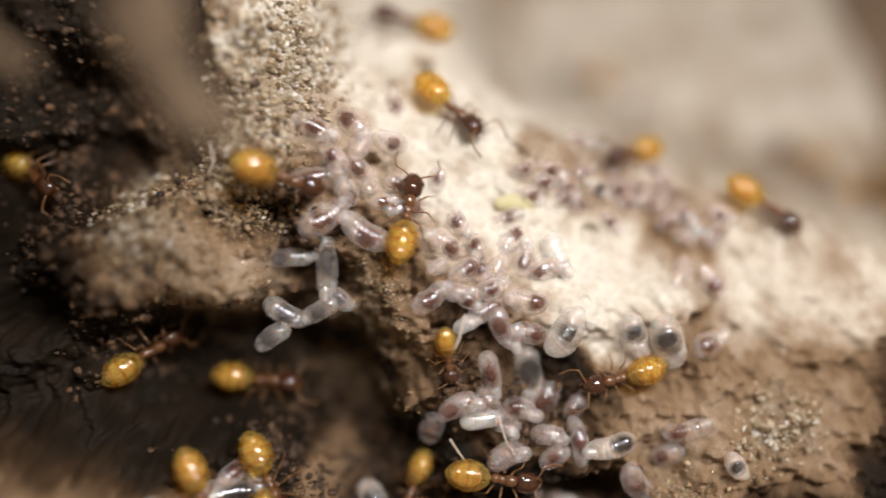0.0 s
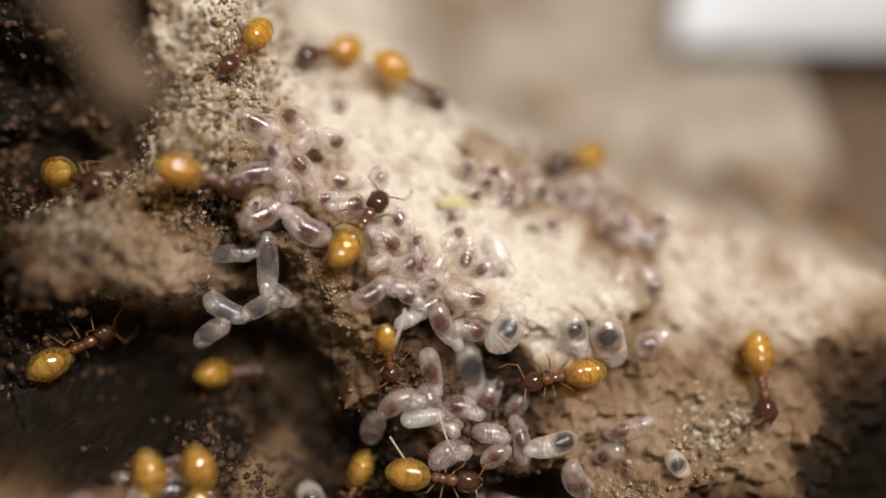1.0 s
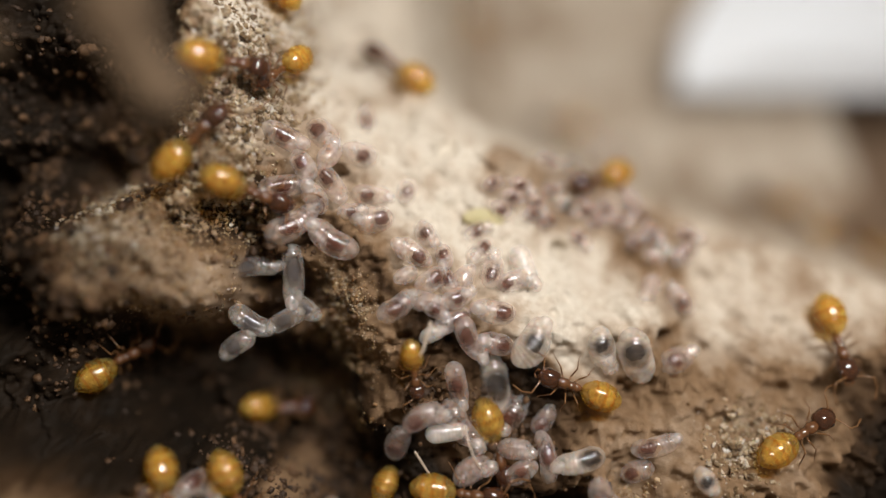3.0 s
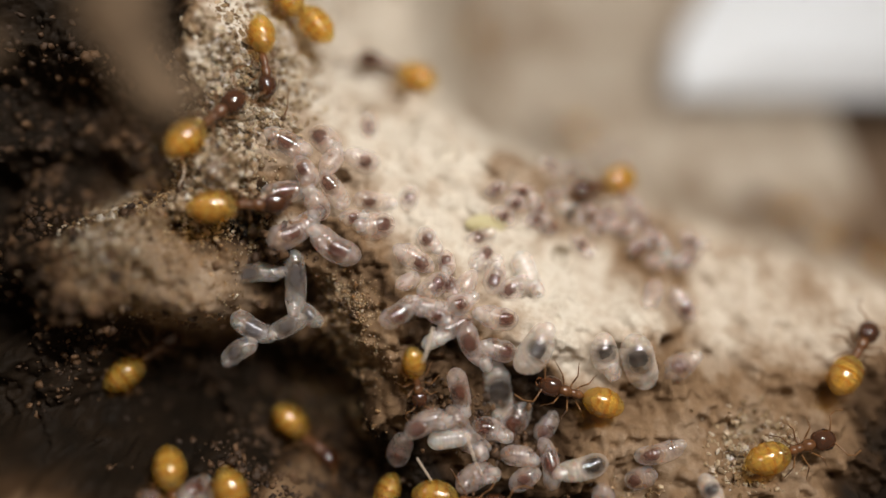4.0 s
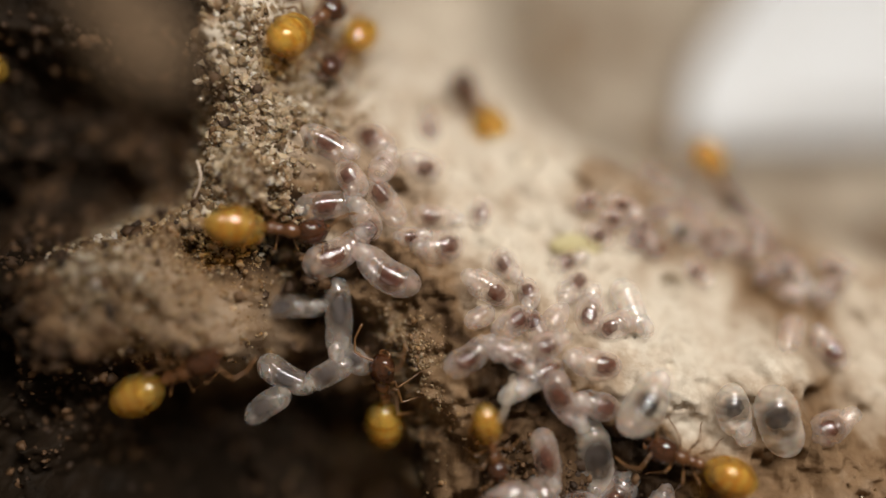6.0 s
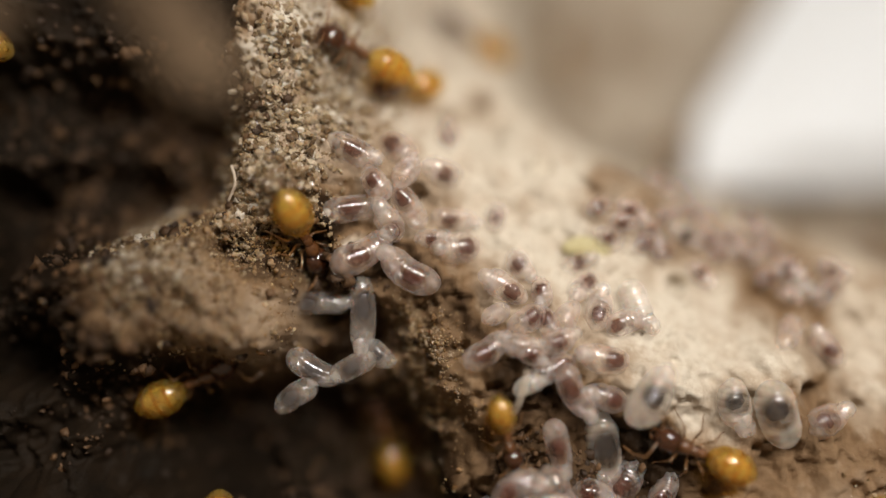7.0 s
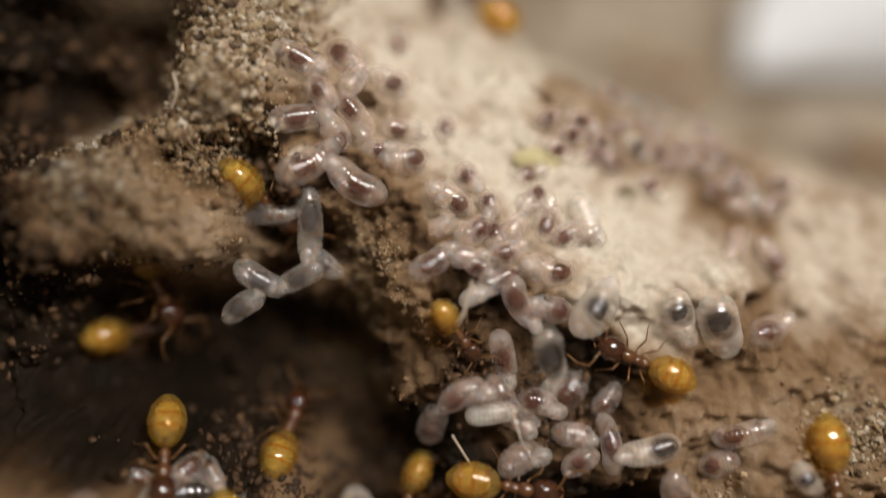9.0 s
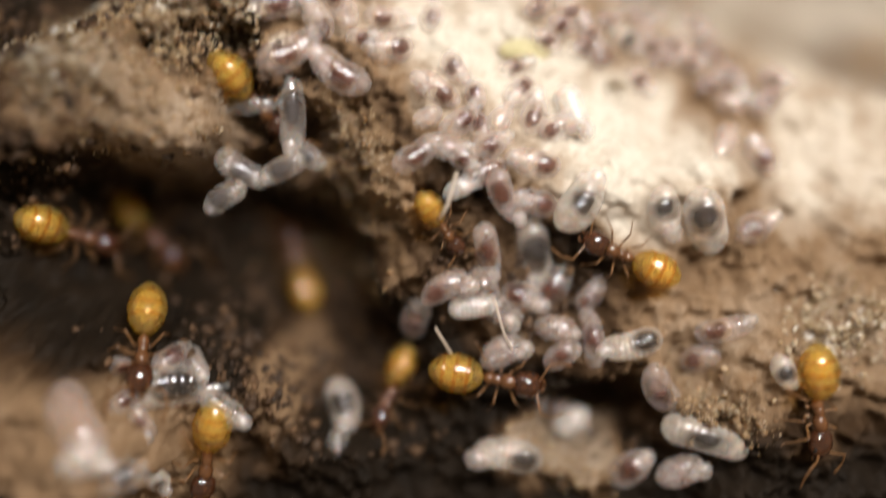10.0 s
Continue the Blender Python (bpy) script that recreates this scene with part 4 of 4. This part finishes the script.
def ant_paths():
    """Each ant and its way over the wood: seconds, place in millimetres, heading in degrees."""
    return [
        ("worker ant with brown head and swollen amber gaster, resting among larvae", 0.79, [(0, 5.91, -4.74, -166), (0.8, 5.77, -4.81, -167), (1.5, 6.02, -4.55, -195), (2, 5.69, -4.45, -202), (4, 5.48, -4.48, -198), (5.5, 5.42, -4.45, -201), (10, 5.42, -4.43, -203)]),
        ("worker ant with bulging golden gaster, tending larvae at the edge", 0.86, [(0, -2.93, 1.17, -28), (0.8, -3.33, 1.13, -32), (1.5, -2.76, 0.71, -29), (2, -2.60, 0.79, -23), (2.5, -2.70, 0.92, -32), (4, -3.12, 0.92, -9), (4.5, -3.07, 0.97, 1), (5, -3.09, 1.02, 2), (5.5, -3.12, 0.95, -5), (6.8, -3.42, 0.38, -50), (7.1, -3.50, 0.32, -56), (7.5, -3.59, -0.23, -70), (8, -3.25, -0.60, -62), (8.5, -3.06, -0.65, -57), (9, -2.80, -0.80, -64), (9.3, -2.57, -0.79, -65), (9.6, -2.56, -1.08, -68), (10, -2.59, -1.01, -70)]),
        ("walking worker ant with dark brown head and amber gaster", 0.86, [(0, 0.20, -0.06, 75), (0.3, 0.15, 0.09, 69), (0.8, -0.04, -0.44, 84), (1, 0.61, -0.48, 56), (1.5, 0.89, -0.92, 12), (2, 1.50, -1.56, -49), (2.5, 2.81, -3.74, -64), (2.7, 3.24, -4.72, -71), (3.8, 3.82, -9.95, -75), (10, 4.54, -12.95, -75)]),
        ("small brown worker ant with orange gaster, head down among larvae", 0.6, [(0, 1.29, -3.93, -84), (7.5, 1.32, -4.15, -75), (8, 1.47, -3.86, -58)]),
        ("worker ant with large amber gaster beneath a larva pile", 0.86, [(9.3, 2.75, -7.33, -9)]),
        ("walking worker ant with dark brown head and amber gaster", 0.86, [(0, 6.91, 1.10, -153), (2.5, 6.84, 0.97, -149), (5.5, 6.80, 0.94, -147), (5.7, 6.76, 0.99, -147), (6, 7.38, 1.29, -92), (6.3, 8.28, 1.67, -36), (6.6, 9.11, 2.05, 20), (7, 9.43, 2.40, 70), (7.4, 9.42, 2.64, 120), (8.5, 10.85, 3.05, 174), (9, 10.35, 3.11, 179), (9.3, 10.27, 3.43, 179), (9.6, 10.45, 3.33, 179)]),
        ("walking worker ant with dark brown head and amber gaster", 0.74, [(0, -1.15, 7.29, -110), (0.5, -1.45, 5.90, -122), (0.8, -1.86, 4.81, -124), (1, -2.87, 4.15, -141), (1.5, -2.82, 4.06, -183), (2, -2.74, 4.03, -149), (2.5, -2.65, 4.25, -150), (3.8, -2.75, 3.51, -135), (4.03, -3.06, 4.50, -75), (4.27, -3.36, 5.44, -15), (4.5, -3.67, 6.38, 45), (4.75, -3.09, 5.24, 122), (5, -2.47, 4.03, 198), (5.5, -2.60, 4.17, 195), (6.15, -2.07, 4.43, 236), (6.8, -1.60, 4.78, 278), (6.95, -1.46, 4.21, 233), (7.1, -1.29, 3.59, 189), (7.5, -2.40, 3.98, 174), (8, -2.25, 6.58, 194), (8.5, -3.20, 5.66, 150), (9.5, -3.20, 6.80, 100)]),
        ("walking worker ant with dark brown head and amber gaster", 0.86, [(0, -4.02, 7.37, 0), (1.9, -4.23, 5.17, -30), (2.3, -3.91, 3.05, -40), (2.7, -3.91, 3.05, -38), (3.2, -3.21, 5.16, 35), (3.8, -2.33, 6.43, 108), (4.4, -3.01, 5.16, 158), (5, -3.86, 3.99, 208), (5.25, -3.52, 4.36, 270), (5.5, -3.16, 4.70, 331), (6.15, -2.68, 5.03, 408), (6.8, -2.27, 5.44, 485), (7.1, -2.92, 4.03, 542), (7.5, -6.75, 1.52, 601), (8, -5.23, 1.41, 612), (8.5, -4.52, -0.74, 657), (9.3, -6.60, -4.47, 661), (9.6, -5.62, -5.18, 671), (10, -5.93, -4.93, 668)]),
        ("walking worker ant with dark brown head and amber gaster", 0.86, [(0.5, -7.28, -3.67, 5), (0.8, -7.37, -3.51, 4), (2.5, -7.23, -3.61, 5), (4.5, -6.38, -3.35, 29), (5, -6.16, -3.01, 47), (5.5, -4.77, -2.06, 38), (6.8, -6.33, -2.81, 23), (7.1, -5.94, -2.80, 24), (7.5, -6.35, -3.04, 42), (8, -6.42, -3.13, 17), (8.5, -6.46, -3.47, 7), (9, -6.72, -4.21, -2), (9.3, -7.39, -4.47, -13)]),
        ("walking worker ant with dark brown head and amber gaster", 0.86, [(0, -10.00, 1.00, -20), (0.5, -8.60, 0.57, -23), (1, -6.67, 0.58, -31), (1.5, -6.46, 0.62, -1), (2, -5.59, 1.54, 47), (2.5, -4.35, 2.05, 43), (4, -4.05, 2.83, 42), (4.5, -6.04, 3.89, 47), (5, -7.65, 3.23, 123), (6.5, -11.50, 5.50, 140)]),
        ("walking worker ant with dark brown head and amber gaster", 0.86, [(0.3, -3.99, -5.33, -7), (0.5, -3.80, -5.37, -1), (0.8, -3.60, -5.31, 18), (1, -3.29, -5.20, 21), (1.5, -2.60, -5.79, -11), (2, -2.71, -5.49, 10), (2.5, -2.98, -5.36, 30), (3.8, -2.01, -6.67, -38), (4, -1.93, -6.67, -43), (4.5, -1.28, -5.62, 23), (5, -1.06, -3.84, 77), (5.5, -0.78, -2.83, 72), (6.8, -0.92, -3.37, 68), (7.1, -2.10, -4.94, 118), (7.5, -2.79, -5.64, 164), (7.67, -2.86, -5.73, 104), (7.83, -2.93, -5.83, 44), (8, -3.00, -5.93, -16), (8.5, -3.07, -6.08, -24), (8.9, -2.88, -6.34, 40), (9.3, -2.56, -6.77, 104), (9.5, -2.89, -6.40, 102), (9.7, -2.93, -6.21, 97), (10, -2.64, -5.57, 84)]),
        ("worker ant with dark brown head and amber gaster, standing still", 0.86, [(0.3, -5.38, -7.53, -84), (1, -4.95, -7.80, -88), (2, -5.24, -7.52, -92), (4.5, -5.12, -7.22, -95), (9.3, -5.18, -6.90, -97), (10, -5.28, -6.86, -99)]),
        ("worker ant with dark brown head and amber gaster, standing still", 0.86, [(9.3, -3.99, -8.60, -91), (10, -4.02, -9.10, -96)]),
        ("walking worker ant with dark brown head and amber gaster", 0.86, [(0, 11.10, -0.63, -50), (0.3, 11.80, -1.65, -57), (0.5, 12.36, -2.88, -66), (0.8, 12.12, -4.32, -75), (1, 11.76, -5.22, -88), (1.5, 10.93, -6.60, -94), (2, 10.97, -6.89, -93), (2.25, 11.48, -6.39, -29), (2.5, 12.00, -5.89, 35), (5.9, 10.77, -6.66, -29), (9.3, 9.46, -7.35, -94), (10, 9.53, -7.82, -84)]),
        ("walking worker ant with dark brown head and amber gaster", 0.86, [(0, 19.90, -1.08, -160), (1.5, 15.02, -3.49, -147), (2, 13.35, -3.79, -141), (2.5, 13.04, -3.83, -147), (2.93, 13.31, -3.79, -93), (3.37, 13.58, -3.74, -39), (3.8, 13.84, -3.70, 15), (4, 13.78, -3.69, 56), (4.25, 13.91, -3.68, 110), (4.5, 14.05, -3.68, 163), (5, 14.62, -3.50, 87), (5.5, 15.19, -3.33, 10)]),
        ("walking worker ant with dark brown head and amber gaster", 0.86, [(0, 1.63, 2.42, -58), (0.3, 1.71, 2.07, -52), (0.5, 1.80, 2.55, -49), (1, 2.12, 3.29, -23), (1.17, 1.42, 4.02, -80), (1.33, 0.73, 4.75, -137), (1.5, 0.04, 5.41, -194), (2, -0.21, 5.32, -222), (3.8, 1.15, 4.34, -225), (4, 0.49, 4.66, -208), (4.5, -0.77, 5.31, -178), (4.75, 0.22, 3.85, -232), (5, 1.24, 2.26, -286), (5.5, 1.06, 2.02, -280), (6.8, 0.68, 6.42, -215), (7.5, -0.59, 6.78, -208), (8.5, 1.60, 4.11, -221)]),
        ("walking worker ant with dark brown head and amber gaster", 0.86, [(0.3, 0.23, 5.29, 168), (0.5, -0.04, 5.44, 180), (0.8, -0.56, 4.32, 224), (1, -0.73, 4.27, 212), (1.5, -2.35, 5.04, 154), (2.2, -3.20, 6.98, 125)]),
        ("worker ant with dull amber gaster in the shade of the hollow", 0.72, [(0, 0.40, -8.32, -92)]),
        ("worker ant with dark brown head and amber gaster, standing still", 0.86, [(1, 17.13, 0.32, 149)]),
        ("worker ant with dark brown head and amber gaster, standing still", 0.86, [(5.5, 8.34, 3.71, 170)]),
        ("worker ant with dark brown head and amber gaster, standing still", 0.86, [(1, 17.35, -0.64, 166)]),
        ("worker ant with dark brown head and amber gaster, standing still", 0.86, [(1, 19.70, -1.30, 147)]),
        ("worker ant with amber gaster on the far slope of the wood", 0.86, [(0, 5.01, 10.26, 60)]),
        ("walking worker ant with dark brown head and amber gaster", 0.86, [(0.3, -3.56, -7.30, -69), (1, -3.30, -7.60, -69), (2, -3.34, -7.45, -67), (4, -3.20, -7.70, -70), (5.6, -3.60, -10.50, -100), (10, -3.60, -12.80, -100)]),
    ]


ANTS = []
for label, size, path in ant_paths():
    if not ANTS:
        one = ant(label)
        one.scale = (size, size, size)
    else:
        one = copy_thing(ANTS[0][0], Matrix())
        one["label"] = label
        one.scale = (size, size, size)
    t0, x0, y0, a0 = path[0]
    one.matrix_basis = on_slope(x0, y0, a0, size) @ Matrix.Diagonal((size, size, size, 1))
    ANTS.append((one, size, path))


def leg_swing(legs, times, amounts):
    """The legs of an ant, in two sets of three that step in turn."""
    for k, leg in enumerate(legs):
        sign = 1 if k % 2 == 0 else -1
        home = leg.location.copy()
        rows = [(t, Matrix.Translation(home) @ pose(0, 0, 0, 0, 0, sign * a)) for t, a in zip(times, amounts)]
        walk(leg, rows)


CARD_PATH = [(0, 16.17, 12.40, -18.0), (0.5, 14.30, 7.81, -18.0), (1, 15.29, 6.67, -18.0), (1.5, 14.53, 6.33, -18.0), (2, 14.60, 5.86, -17.7), (2.5, 14.12, 5.35, -17.1), (4, 13.69, 5.65, -17.5), (4.5, 10.14, 4.21, -15.8), (5, 10.88, 5.45, -17.2), (5.5, 10.31, 5.21, -16.9), (6.8, 8.94, 2.24, -13.5), (7.5, 8.98, 2.24, -13.5), (8, 8.90, 2.36, -13.6), (8.5, 8.84, 3.04, -14.2), (9, 12.73, 3.49, -15.0), (9.5, 15.04, 3.97, -15.5), (10, 15.69, 4.29, -15.9)]


def motions():
    walk(CARD, [(t, Matrix.Translation(on_wood(x, y, w)) @ TURN @ pose(0, 0, 0, -20, 8, 0)) for t, x, y, w in CARD_PATH])
    for one, size, path in ANTS:
        rows = [(t, on_slope(x, y, a, size)) for t, x, y, a in path]
        if rows[0][0] > 0:
            rows.insert(0, (0.0, rows[0][1]))
        if rows[-1][0] < 10:
            rows.append((10.0, rows[-1][1]))
        walk(one, rows)
        if len(path) < 2:
            continue
        ts = [r[0] for r in rows]
        xs = [r[1].translation / MM for r in rows]
        times, amounts, gone = [], [], 0.0
        for k in range(81):
            t = k / 8
            j = max(i for i in range(len(ts)) if ts[i] <= t)
            j = min(j, len(ts) - 2)
            speed = (xs[j + 1] - xs[j]).length / max(ts[j + 1] - ts[j], 0.05)
            gone += speed / 8
            times.append(t)
            amounts.append(min(1.0, speed / 1.2) * 16 * math.sin(gone * 4.5) + 2.5 * math.sin(t * 2.1))
        legs = [c for c in one.children if c.name.split(".")[0] == "leg"]
        leg_swing(legs, times, amounts)



# the lens is focused on one grub of the ridge
cam.data.dof.focus_object = FOCUS

motions()
